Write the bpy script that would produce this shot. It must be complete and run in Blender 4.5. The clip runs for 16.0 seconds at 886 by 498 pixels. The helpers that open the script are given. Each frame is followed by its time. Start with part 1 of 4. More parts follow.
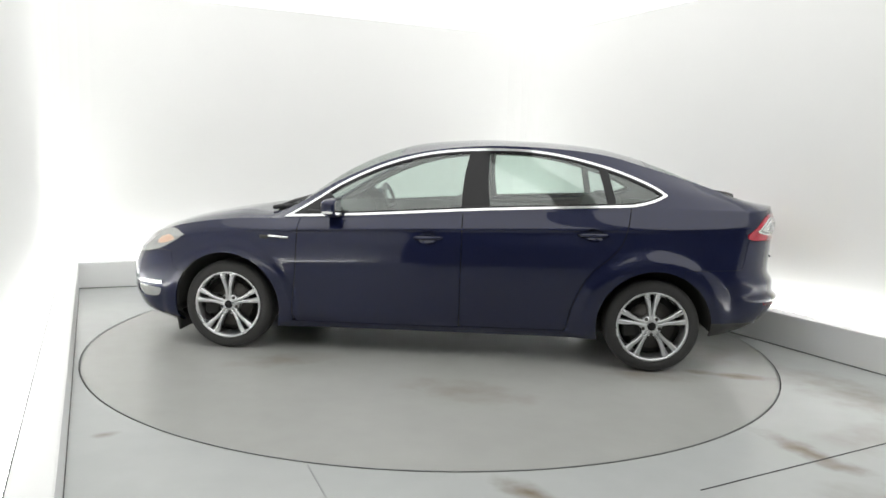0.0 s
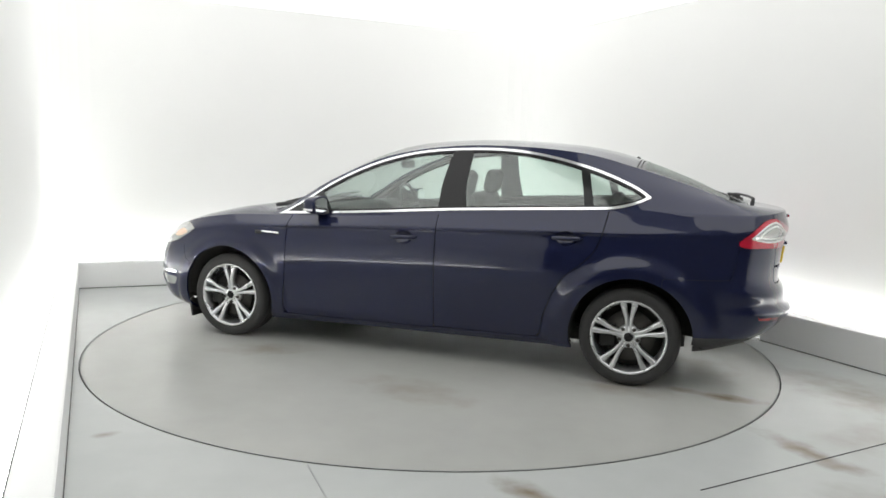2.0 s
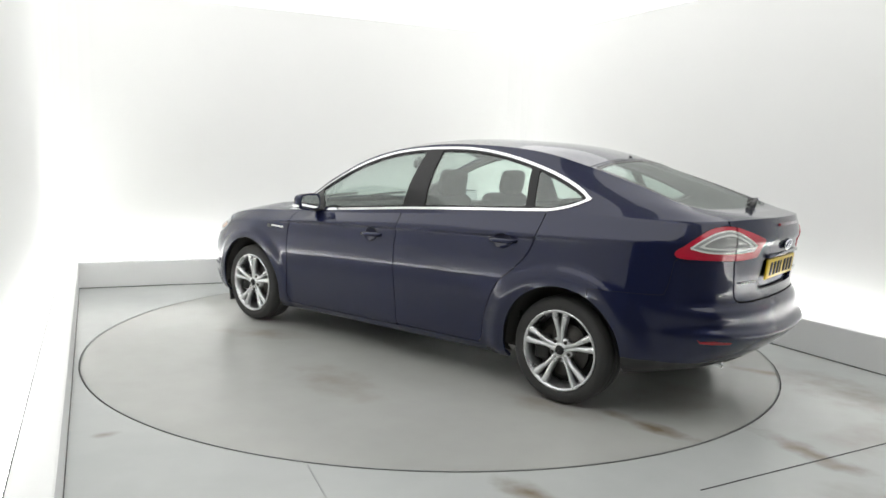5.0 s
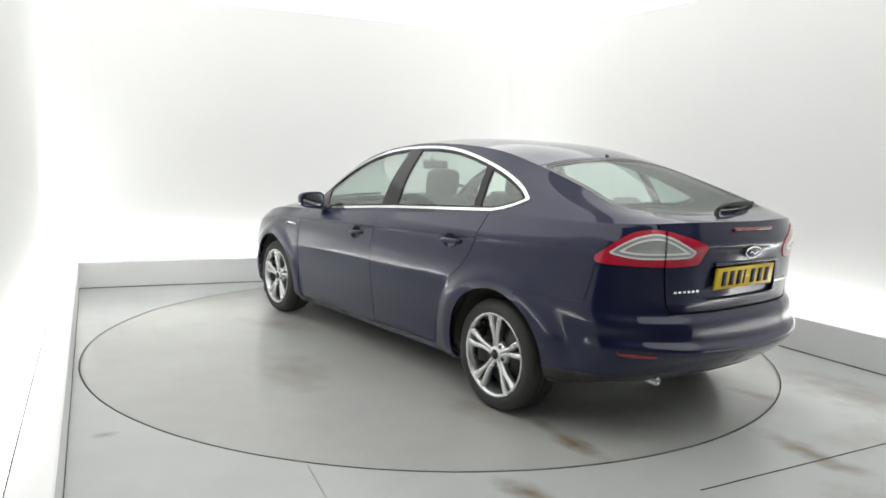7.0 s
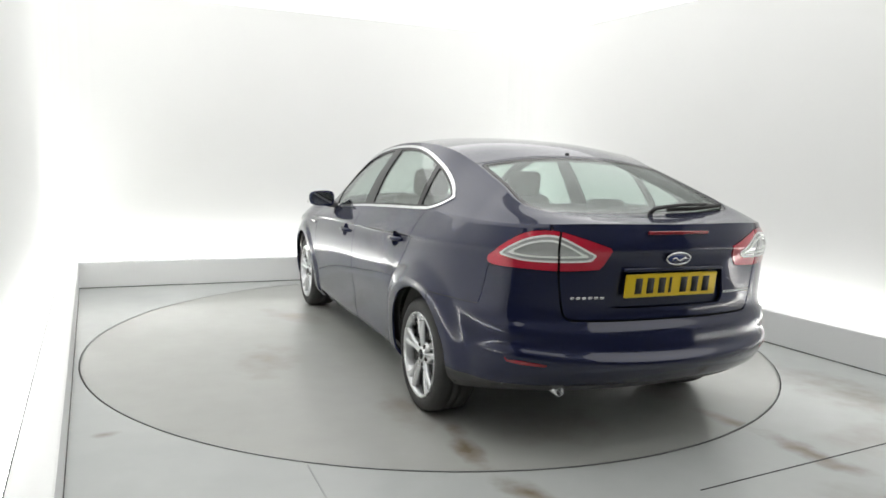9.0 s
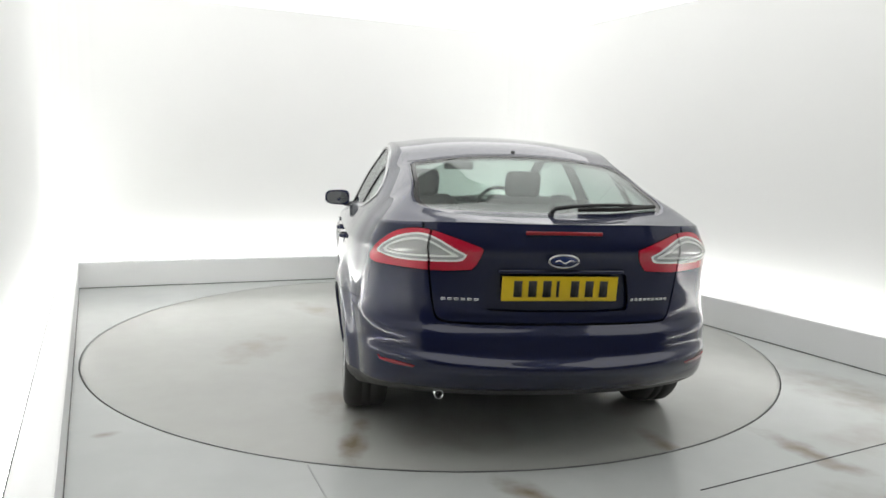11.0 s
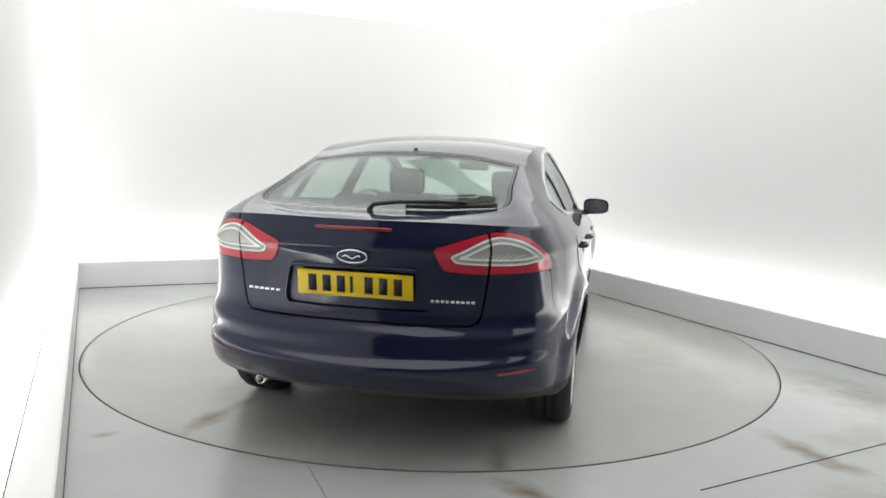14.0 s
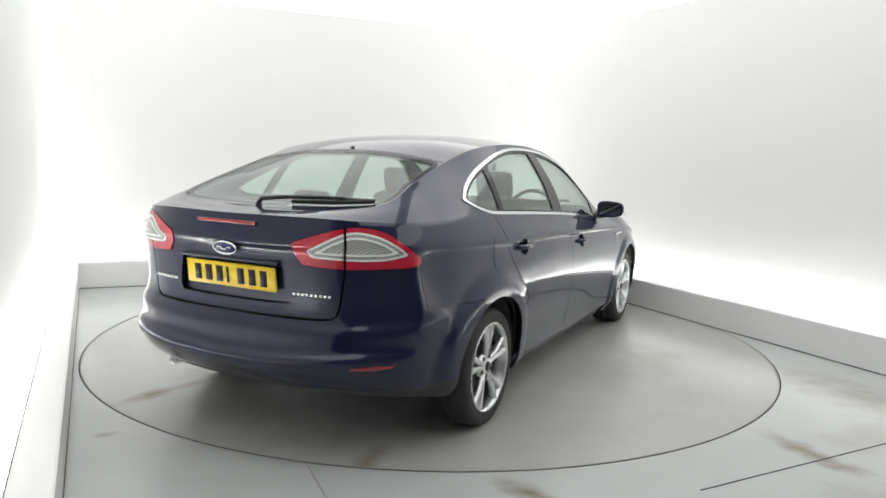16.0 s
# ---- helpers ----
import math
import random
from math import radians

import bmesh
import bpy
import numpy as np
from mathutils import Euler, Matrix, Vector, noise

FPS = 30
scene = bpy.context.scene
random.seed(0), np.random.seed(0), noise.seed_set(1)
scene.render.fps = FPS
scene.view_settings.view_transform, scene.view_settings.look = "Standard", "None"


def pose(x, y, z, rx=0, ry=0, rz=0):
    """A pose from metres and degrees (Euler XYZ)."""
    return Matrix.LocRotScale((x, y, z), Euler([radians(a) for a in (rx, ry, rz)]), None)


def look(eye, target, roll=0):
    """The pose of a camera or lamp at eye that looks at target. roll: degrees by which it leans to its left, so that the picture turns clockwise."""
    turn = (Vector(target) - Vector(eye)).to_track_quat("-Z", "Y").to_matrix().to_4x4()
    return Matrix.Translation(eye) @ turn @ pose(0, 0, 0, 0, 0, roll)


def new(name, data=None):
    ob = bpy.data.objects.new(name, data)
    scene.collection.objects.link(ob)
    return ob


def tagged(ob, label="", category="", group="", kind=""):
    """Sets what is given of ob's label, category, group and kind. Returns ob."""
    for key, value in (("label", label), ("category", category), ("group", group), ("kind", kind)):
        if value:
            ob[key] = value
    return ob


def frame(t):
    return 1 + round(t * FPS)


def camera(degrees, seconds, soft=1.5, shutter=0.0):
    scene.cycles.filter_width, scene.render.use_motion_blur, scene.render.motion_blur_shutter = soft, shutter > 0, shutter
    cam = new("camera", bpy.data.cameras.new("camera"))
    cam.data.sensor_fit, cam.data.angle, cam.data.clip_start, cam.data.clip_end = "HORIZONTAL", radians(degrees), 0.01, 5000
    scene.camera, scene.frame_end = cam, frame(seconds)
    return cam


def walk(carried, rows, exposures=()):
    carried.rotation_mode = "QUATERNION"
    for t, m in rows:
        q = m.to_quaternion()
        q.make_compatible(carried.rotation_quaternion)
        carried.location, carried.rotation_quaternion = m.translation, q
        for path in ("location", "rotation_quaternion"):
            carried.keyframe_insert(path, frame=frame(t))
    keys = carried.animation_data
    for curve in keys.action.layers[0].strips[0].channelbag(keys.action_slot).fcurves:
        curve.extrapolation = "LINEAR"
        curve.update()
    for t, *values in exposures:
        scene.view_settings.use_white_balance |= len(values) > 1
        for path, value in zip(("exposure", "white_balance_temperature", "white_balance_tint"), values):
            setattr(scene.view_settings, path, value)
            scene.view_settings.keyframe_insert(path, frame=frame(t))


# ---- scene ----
cam = camera(63.29, 16.0, soft=1.6)
EYE = Vector((0.0, -5.403, 1.358))
AIM = Vector((math.sin(radians(0.6115)) * math.cos(radians(7.311)), math.cos(radians(0.6115)) * math.cos(radians(7.311)), -math.sin(radians(7.311))))
walk(cam, [(0.0, look(EYE, EYE + AIM, 1.80)), (16.0, look(EYE, EYE + AIM, 1.80))])
scene.view_settings.exposure = 0.0

# heading of the car on the turntable: seconds, degrees
TURN = [(0, 173.85), (1, 167.20), (2, 160.43), (3, 153.53), (4, 146.68), (5, 139.87), (6, 133.03), (7, 126.19), (8, 119.15), (9, 112.23),
        (10, 105.2), (11, 98.1), (12, 90.95), (13, 83.80), (14, 76.69), (15, 69.46), (16, 62.40)]
CAR_OFF = (-0.078, -0.213)
RING = 2.431

# ---- light ----
world = bpy.data.worlds.new("world")
scene.world = world
world.use_nodes = True
world.node_tree.nodes["Background"].inputs[0].default_value = (0.9, 0.95, 1.0, 1)
world.node_tree.nodes["Background"].inputs[1].default_value = 0.3
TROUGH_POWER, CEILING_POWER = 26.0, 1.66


# ---- materials ----
def principled(name, color, rough=0.5, metal=0.0, coat=0.0, spec=0.5):
    m = bpy.data.materials.new(name)
    m.use_nodes = True
    b = m.node_tree.nodes["Principled BSDF"]
    b.inputs["Base Color"].default_value = (*color, 1)
    b.inputs["Roughness"].default_value = rough
    b.inputs["Metallic"].default_value = metal
    b.inputs["Coat Weight"].default_value = coat
    b.inputs["Coat Roughness"].default_value = 0.04
    b.inputs["Specular IOR Level"].default_value = spec
    return m


def nodes_of(m):
    nt = m.node_tree
    return nt, nt.nodes["Principled BSDF"]


def noise_node(nt, scale, detail=4, coord="Object"):
    tc = nt.nodes.new("ShaderNodeTexCoord")
    n = nt.nodes.new("ShaderNodeTexNoise")
    n.inputs["Scale"].default_value = scale
    n.inputs["Detail"].default_value = detail
    nt.links.new(tc.outputs[coord], n.inputs["Vector"])
    return n


def ramp(nt, src, stops):
    r = nt.nodes.new("ShaderNodeValToRGB")
    els = r.color_ramp.elements
    for i, (p, c) in enumerate(stops):
        e = els[i] if i < 2 else els.new(p)
        e.position = p
        e.color = (*c, 1)
    nt.links.new(src, r.inputs["Fac"])
    return r


def bump(nt, b, src, strength, dist=0.01):
    n = nt.nodes.new("ShaderNodeBump")
    n.inputs["Strength"].default_value = strength
    n.inputs["Distance"].default_value = dist
    nt.links.new(src, n.inputs["Height"])
    nt.links.new(n.outputs["Normal"], b.inputs["Normal"])


def varied(name, c1, c2, scale, rough=(0.4, 0.6), bump_s=0.1, metal=0.0, fine=60, coat=0.0):
    """A surface that varies at two scales: broad patches and fine grain."""
    m = principled(name, c1, rough[0], metal, coat)
    nt, b = nodes_of(m)
    n1, n2 = noise_node(nt, scale), noise_node(nt, fine, 6)
    mix = nt.nodes.new("ShaderNodeMix")
    mix.inputs[0].default_value = 0.3
    nt.links.new(n1.outputs["Fac"], mix.inputs[2])
    nt.links.new(n2.outputs["Fac"], mix.inputs[3])
    r = ramp(nt, mix.outputs[0], [(0.1, c1), (0.9, c2)])
    nt.links.new(r.outputs["Color"], b.inputs["Base Color"])
    mr = nt.nodes.new("ShaderNodeMapRange")
    mr.inputs["From Min"].default_value, mr.inputs["From Max"].default_value = 0.1, 0.9
    mr.inputs["To Min"].default_value, mr.inputs["To Max"].default_value = rough
    nt.links.new(n1.outputs["Fac"], mr.inputs["Value"])
    nt.links.new(mr.outputs["Result"], b.inputs["Roughness"])
    if bump_s:
        bump(nt, b, n2.outputs["Fac"], bump_s, 0.004)
    return m


def emitter(name, color, strength):
    m = bpy.data.materials.new(name)
    m.use_nodes = True
    nt = m.node_tree
    nt.nodes.remove(nt.nodes["Principled BSDF"])
    e = nt.nodes.new("ShaderNodeEmission")
    e.inputs[0].default_value, e.inputs[1].default_value = (*color, 1), strength
    nt.links.new(e.outputs[0], nt.nodes["Material Output"].inputs["Surface"])
    return m


def glass_mat(name, tint, low=0.05, high=0.85):
    """A thin pane: it passes tinted light and mirrors more at a glancing view."""
    m = bpy.data.materials.new(name)
    m.use_nodes = True
    nt = m.node_tree
    nt.nodes.remove(nt.nodes["Principled BSDF"])
    tr, gl, lw, pw, mr, mx = (nt.nodes.new("ShaderNode" + k) for k in ("BsdfTransparent", "BsdfGlossy", "LayerWeight", "Math", "MapRange", "MixShader"))
    tr.inputs[0].default_value = (*tint, 1)
    gl.inputs["Roughness"].default_value = 0.01
    lw.inputs["Blend"].default_value = 0.5
    pw.operation = "POWER"
    pw.inputs[1].default_value = 4.0
    mr.inputs["To Min"].default_value, mr.inputs["To Max"].default_value = low, high
    nt.links.new(lw.outputs["Facing"], pw.inputs[0])
    nt.links.new(pw.outputs[0], mr.inputs["Value"])
    nt.links.new(mr.outputs["Result"], mx.inputs[0])
    nt.links.new(tr.outputs[0], mx.inputs[1])
    nt.links.new(gl.outputs[0], mx.inputs[2])
    nt.links.new(mx.outputs[0], nt.nodes["Material Output"].inputs["Surface"])
    return m


def paint_mat():
    m = principled("navy_metallic_paint", (0.012, 0.013, 0.04), 0.4, 0.25, 1.0, 0.045)
    nt, b = nodes_of(m)
    n1, n2 = noise_node(nt, 2.5), noise_node(nt, 900, 2)
    r = ramp(nt, n2.outputs["Fac"], [(0.3, (0.0052, 0.0074, 0.028)), (0.7, (0.0122, 0.0165, 0.058))])
    nt.links.new(r.outputs["Color"], b.inputs["Base Color"])
    mr = nt.nodes.new("ShaderNodeMapRange")
    mr.inputs["To Min"].default_value, mr.inputs["To Max"].default_value = 0.025, 0.065
    nt.links.new(n1.outputs["Fac"], mr.inputs["Value"])
    nt.links.new(mr.outputs["Result"], b.inputs["Coat Roughness"])
    b.inputs["Coat IOR"].default_value = 1.52
    return m


PAINT = paint_mat()
CHROME = principled("chrome", (0.82, 0.83, 0.84), 0.12, 1.0)
BADGE_SILVER = principled("badge_silver", (0.75, 0.76, 0.78), 0.22, 1.0)
ALLOY = varied("alloy_silver", (0.66, 0.67, 0.68), (0.76, 0.77, 0.78), 6, (0.24, 0.32), 0.0, 0.9)
RUBBER = varied("tyre_rubber", (0.026, 0.026, 0.0265), (0.044, 0.043, 0.042), 8, (0.6, 0.8), 0.2)
BLACK_GLOSS = principled("black_gloss_trim", (0.014, 0.014, 0.015), 0.12, 0, 0, 0.3)
BLACK_PLASTIC = varied("black_plastic", (0.02, 0.02, 0.021), (0.034, 0.034, 0.035), 14, (0.4, 0.55), 0.15, fine=300)
UNDER = varied("underbody_black", (0.016, 0.016, 0.016), (0.03, 0.029, 0.027), 5, (0.8, 0.95), 0.2)
DISC_STEEL = varied("brake_steel", (0.05, 0.047, 0.043), (0.1, 0.095, 0.09), 12, (0.4, 0.55), 0.1, 0.8)
SIDE_GLASS = glass_mat("green_tinted_glass", (0.89, 0.945, 0.92), 0.09, 0.75)
REAR_GLASS = glass_mat("rear_tinted_glass", (0.80, 0.87, 0.84), 0.06, 0.6)
LAMP_DARK_RED = principled("lamp_dark_red_lens", (0.26, 0.006, 0.016), 0.1, 0, 1.0)
def ribbed_lens(name, low, high, metal, scale):
    """A glossy lamp lens with fine moulded ribs behind it."""
    m = principled(name, low, 0.2, metal, 1.0)
    nt, b = nodes_of(m)
    tc, w = nt.nodes.new("ShaderNodeTexCoord"), nt.nodes.new("ShaderNodeTexWave")
    w.bands_direction = "DIAGONAL"
    w.inputs["Scale"].default_value, w.inputs["Distortion"].default_value = scale, 1.5
    nt.links.new(tc.outputs["Object"], w.inputs["Vector"])
    r = ramp(nt, w.outputs["Fac"], [(0.1, low), (0.9, high)])
    nt.links.new(r.outputs["Color"], b.inputs["Base Color"])
    return m


LAMP_CLEAR = ribbed_lens("lamp_clear_lens", (0.36, 0.365, 0.36), (0.68, 0.685, 0.67), 0.3, 55)
LAMP_RED = ribbed_lens("lamp_red_lens", (0.44, 0.006, 0.026), (0.60, 0.010, 0.045), 0.05, 130)
LAMP_SILVER = principled("lamp_silver_rim", (0.88, 0.89, 0.87), 0.3, 0.1, 1.0)
HEAD_CLEAR = varied("headlamp_lens", (0.45, 0.46, 0.46), (0.62, 0.62, 0.6), 20, (0.1, 0.2), 0.1, 0.5, coat=1.0)
AMBER = principled("amber_lens", (0.7, 0.48, 0.36), 0.15, 0, 1.0)
PLATE_YELLOW = varied("plate_yellow", (0.8, 0.56, 0.012), (0.85, 0.6, 0.02), 9, (0.25, 0.35), 0.0)
PLATE_BLACK = principled("plate_black", (0.012, 0.012, 0.012), 0.4)
FABRIC = varied("dark_seat_fabric", (0.05, 0.05, 0.052), (0.085, 0.085, 0.086), 12, (0.85, 0.95), 0.4, fine=400)
DASH = varied("dash_plastic", (0.02, 0.02, 0.022), (0.035, 0.035, 0.036), 10, (0.55, 0.7), 0.3, fine=250)
LINING = varied("roof_lining", (0.15, 0.15, 0.145), (0.2, 0.2, 0.195), 6, (0.9, 0.95), 0.2, fine=300)
CARPET = varied("cabin_carpet", (0.012, 0.012, 0.013), (0.03, 0.03, 0.03), 30, (0.9, 1.0), 0.4)
BADGE_BLUE = principled("badge_blue", (0.01, 0.025, 0.12), 0.15, 0.2, 1.0)
WALL_WHITE = varied("wall_white_fabric", (0.82, 0.825, 0.812), (0.86, 0.865, 0.852), 0.7, (0.85, 0.95), 0.06, fine=90)
CEIL_WHITE = varied("ceiling_white", (0.78, 0.78, 0.77), (0.82, 0.82, 0.81), 1.2, (0.85, 0.95), 0.05)
DARK_WALL = varied("dim_studio_wall", (0.36, 0.36, 0.362), (0.44, 0.44, 0.44), 1.0, (0.8, 0.95), 0.05)
PLINTH_WHITE = varied("plinth_painted_board", (0.82, 0.825, 0.82), (0.87, 0.875, 0.87), 1.6, (0.45, 0.6), 0.05)
RING_STEEL = varied("ring_steel", (0.24, 0.25, 0.245), (0.36, 0.37, 0.36), 1.3, (0.4, 0.5), 0.0, 0.3)
GAP_DARK = principled("gap_dark", (0.03, 0.03, 0.03), 0.8)
TUBE = emitter("trough_tube", (1.0, 1.0, 0.98), TROUGH_POWER)
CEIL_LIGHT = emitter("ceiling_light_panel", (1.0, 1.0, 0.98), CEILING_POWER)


def floor_mat(name, stains, low, high):
    """Pale grey floor paint with broad wear, scuffs, and worn brownish patches: x, y, long, wide, degrees, strength."""
    m = principled(name, (0.4, 0.41, 0.4), 0.3)
    nt, b = nodes_of(m)
    n1, n2 = noise_node(nt, 0.8, 2), noise_node(nt, 6, 8)
    col = ramp(nt, n1.outputs["Fac"], [(0.0, low), (1.0, high)])
    fine = ramp(nt, n2.outputs["Fac"], [(0.0, (0.95, 0.95, 0.945)), (1.0, (1.05, 1.05, 1.05))])
    mul = nt.nodes.new("ShaderNodeMix")
    mul.data_type, mul.blend_type = "RGBA", "MULTIPLY"
    mul.inputs[0].default_value = 1.0
    nt.links.new(col.outputs["Color"], mul.inputs[6])
    nt.links.new(fine.outputs["Color"], mul.inputs[7])
    out = mul.outputs[2]
    tc = nt.nodes.new("ShaderNodeTexCoord")
    for x, y, lx, ly, deg, amount in stains:
        mp = nt.nodes.new("ShaderNodeMapping")
        mp.vector_type = "TEXTURE"
        mp.inputs["Location"].default_value = (x, y, 0)
        mp.inputs["Rotation"].default_value = (0, 0, radians(deg))
        mp.inputs["Scale"].default_value = (lx, ly, 50)
        nt.links.new(tc.outputs["Object"], mp.inputs["Vector"])
        g = nt.nodes.new("ShaderNodeTexGradient")
        g.gradient_type = "SPHERICAL"
        nt.links.new(mp.outputs["Vector"], g.inputs["Vector"])
        ad = nt.nodes.new("ShaderNodeMath")
        ad.operation = "MULTIPLY_ADD"
        nt.links.new(n2.outputs["Fac"], ad.inputs[0])
        ad.inputs[1].default_value = 1.6
        ad.inputs[2].default_value = -0.95
        sm = nt.nodes.new("ShaderNodeMath")
        sm.operation = "ADD"
        nt.links.new(g.outputs["Fac"], sm.inputs[0])
        nt.links.new(ad.outputs[0], sm.inputs[1])
        gate = nt.nodes.new("ShaderNodeMath")
        gate.operation = "MULTIPLY"
        sm2 = ramp(nt, sm.outputs[0], [(0.05, (0, 0, 0)), (0.95, (amount, amount, amount))])
        inside = ramp(nt, g.outputs["Fac"], [(0.0, (0, 0, 0)), (0.4, (1, 1, 1))])
        nt.links.new(sm2.outputs["Color"], gate.inputs[0])
        nt.links.new(inside.outputs["Color"], gate.inputs[1])
        mx = nt.nodes.new("ShaderNodeMix")
        mx.data_type = "RGBA"
        nt.links.new(gate.outputs[0], mx.inputs[0])
        nt.links.new(out, mx.inputs[6])
        mx.inputs[7].default_value = (0.22, 0.178, 0.125, 1)
        out = mx.outputs[2]
    nt.links.new(out, b.inputs["Base Color"])
    mr = nt.nodes.new("ShaderNodeMapRange")
    mr.inputs["To Min"].default_value, mr.inputs["To Max"].default_value = 0.17, 0.3
    nt.links.new(n1.outputs["Fac"], mr.inputs["Value"])
    nt.links.new(mr.outputs["Result"], b.inputs["Roughness"])
    return m


FLOOR = floor_mat("floor_grey_paint", [(1.84, -2.12, 0.52, 0.13, -65, 1.0), (0.42, -2.6, 0.28, 0.12, -40, 1.0), (-1.54, -2.12, 0.1, 0.06, 20, 0.8), (2.3, -1.9, 0.7, 0.3, 20, 0.35), (2.6, -1.2, 0.9, 0.45, -62, 0.5), (2.0, -2.7, 0.6, 0.3, -30, 0.4), (0.75, -2.95, 0.5, 0.2, -40, 0.6)], (0.43, 0.446, 0.438), (0.545, 0.565, 0.556))
DISC = floor_mat("turntable_grey_paint", [(-2.07, 0.655, 0.46, 0.10, 172, 1.0), (-2.2, -0.84, 0.35, 0.10, 5, 0.8), (0.9, 0.9, 0.5, 0.22, 30, 0.4), (-1.5, 0.75, 0.5, 0.2, 0, 0.45), (-1.5, -0.8, 0.5, 0.2, 0, 0.4), (-0.35, 1.3, 0.6, 0.3, -15, 0.4), (0.2, -1.6, 0.8, 0.35, 8, 0.35), (1.4, -0.95, 0.6, 0.3, 0, 0.4), (-1.95, 0.1, 0.4, 0.5, 0, 0.35)], (0.37, 0.376, 0.357), (0.50, 0.504, 0.482))


# ---- mesh tools ----
def mesh_of(name, verts, faces, mat, smooth=True):
    me = bpy.data.meshes.new(name)
    me.from_pydata([tuple(map(float, v)) for v in verts], [], [list(map(int, f)) for f in faces])
    me.materials.append(mat)
    me.validate()
    if smooth:
        me.shade_smooth()
    me.update()
    return me


def part(name, data, mat, parent=None, label="", smooth=True):
    """Links a bmesh, or (vertices, faces), as one mesh object under a thing or a part."""
    if isinstance(data, bmesh.types.BMesh):
        me = bpy.data.meshes.new(name)
        data.to_mesh(me)
        data.free()
        me.materials.append(mat)
        if smooth:
            me.shade_smooth()
    else:
        me = mesh_of(name, data[0], data[1], mat, smooth)
    ob = new(name, me)
    if parent is not None:
        ob.parent = parent
    if label:
        ob["label"] = label
    return ob


def box_bm(size, at=(0, 0, 0), bevel=0.0, seg=2, turn=None):
    bm = bmesh.new()
    bmesh.ops.create_cube(bm, size=1, matrix=Matrix.Translation(at) @ (turn or Matrix()) @ Matrix.Diagonal((*size, 1)))
    if bevel:
        bmesh.ops.bevel(bm, geom=bm.edges[:], offset=bevel, segments=seg, profile=0.5, affect="EDGES")
    return bm


def catmull(P, sub, ghost0=None, ghost1=None):
    """Smooth curve through the rows of P (n, k), sub steps from row to row."""
    P = np.asarray(P, float)
    g0 = 2 * P[0] - P[1] if ghost0 is None else ghost0
    g1 = 2 * P[-1] - P[-2] if ghost1 is None else ghost1
    Q = np.vstack([g0[None], P, g1[None]])
    out = []
    for i in range(1, len(Q) - 2):
        a, b, c, d = Q[i - 1:i + 3]
        for k in range(sub):
            t = k / sub
            out.append(0.5 * (2 * b + (c - a) * t + (2 * a - 5 * b + 4 * c - d) * t * t + (3 * b - a - 3 * c + d) * t ** 3))
    out.append(P[-1])
    return np.array(out)


def closed_curve(P, sub=6, sharp=()):
    """Closed smooth outline through 2D points; the points named in sharp stay corners."""
    P = np.asarray(P, float)
    n = len(P)
    out = []
    for i in range(n):
        a, b, c, d = P[i - 1], P[i], P[(i + 1) % n], P[(i + 2) % n]
        if i in sharp:
            a = 2 * b - c
        if (i + 1) % n in sharp:
            d = 2 * c - b
        for k in range(sub):
            t = k / sub
            out.append(0.5 * (2 * b + (c - a) * t + (2 * a - 5 * b + 4 * c - d) * t * t + (3 * b - a - 3 * c + d) * t ** 3))
    return np.array(out)


def signed(points, curve):
    """Signed distance of 2D points to a closed curve, negative inside."""
    p = np.asarray(points, float)
    a, b = curve, np.roll(curve, -1, 0)
    best = np.full(len(p), 1e9)
    inside = np.zeros(len(p), bool)
    for (ax, ay), (bx, by) in zip(a, b):
        dx, dy = bx - ax, by - ay
        t = np.clip(((p[:, 0] - ax) * dx + (p[:, 1] - ay) * dy) / (dx * dx + dy * dy + 1e-12), 0, 1)
        best = np.minimum(best, np.hypot(p[:, 0] - ax - t * dx, p[:, 1] - ay - t * dy))
        if ay != by:
            inside ^= ((ay > p[:, 1]) != (by > p[:, 1])) & (p[:, 0] < (bx - ax) * (p[:, 1] - ay) / (by - ay) + ax)
    return np.where(inside, -best, best)


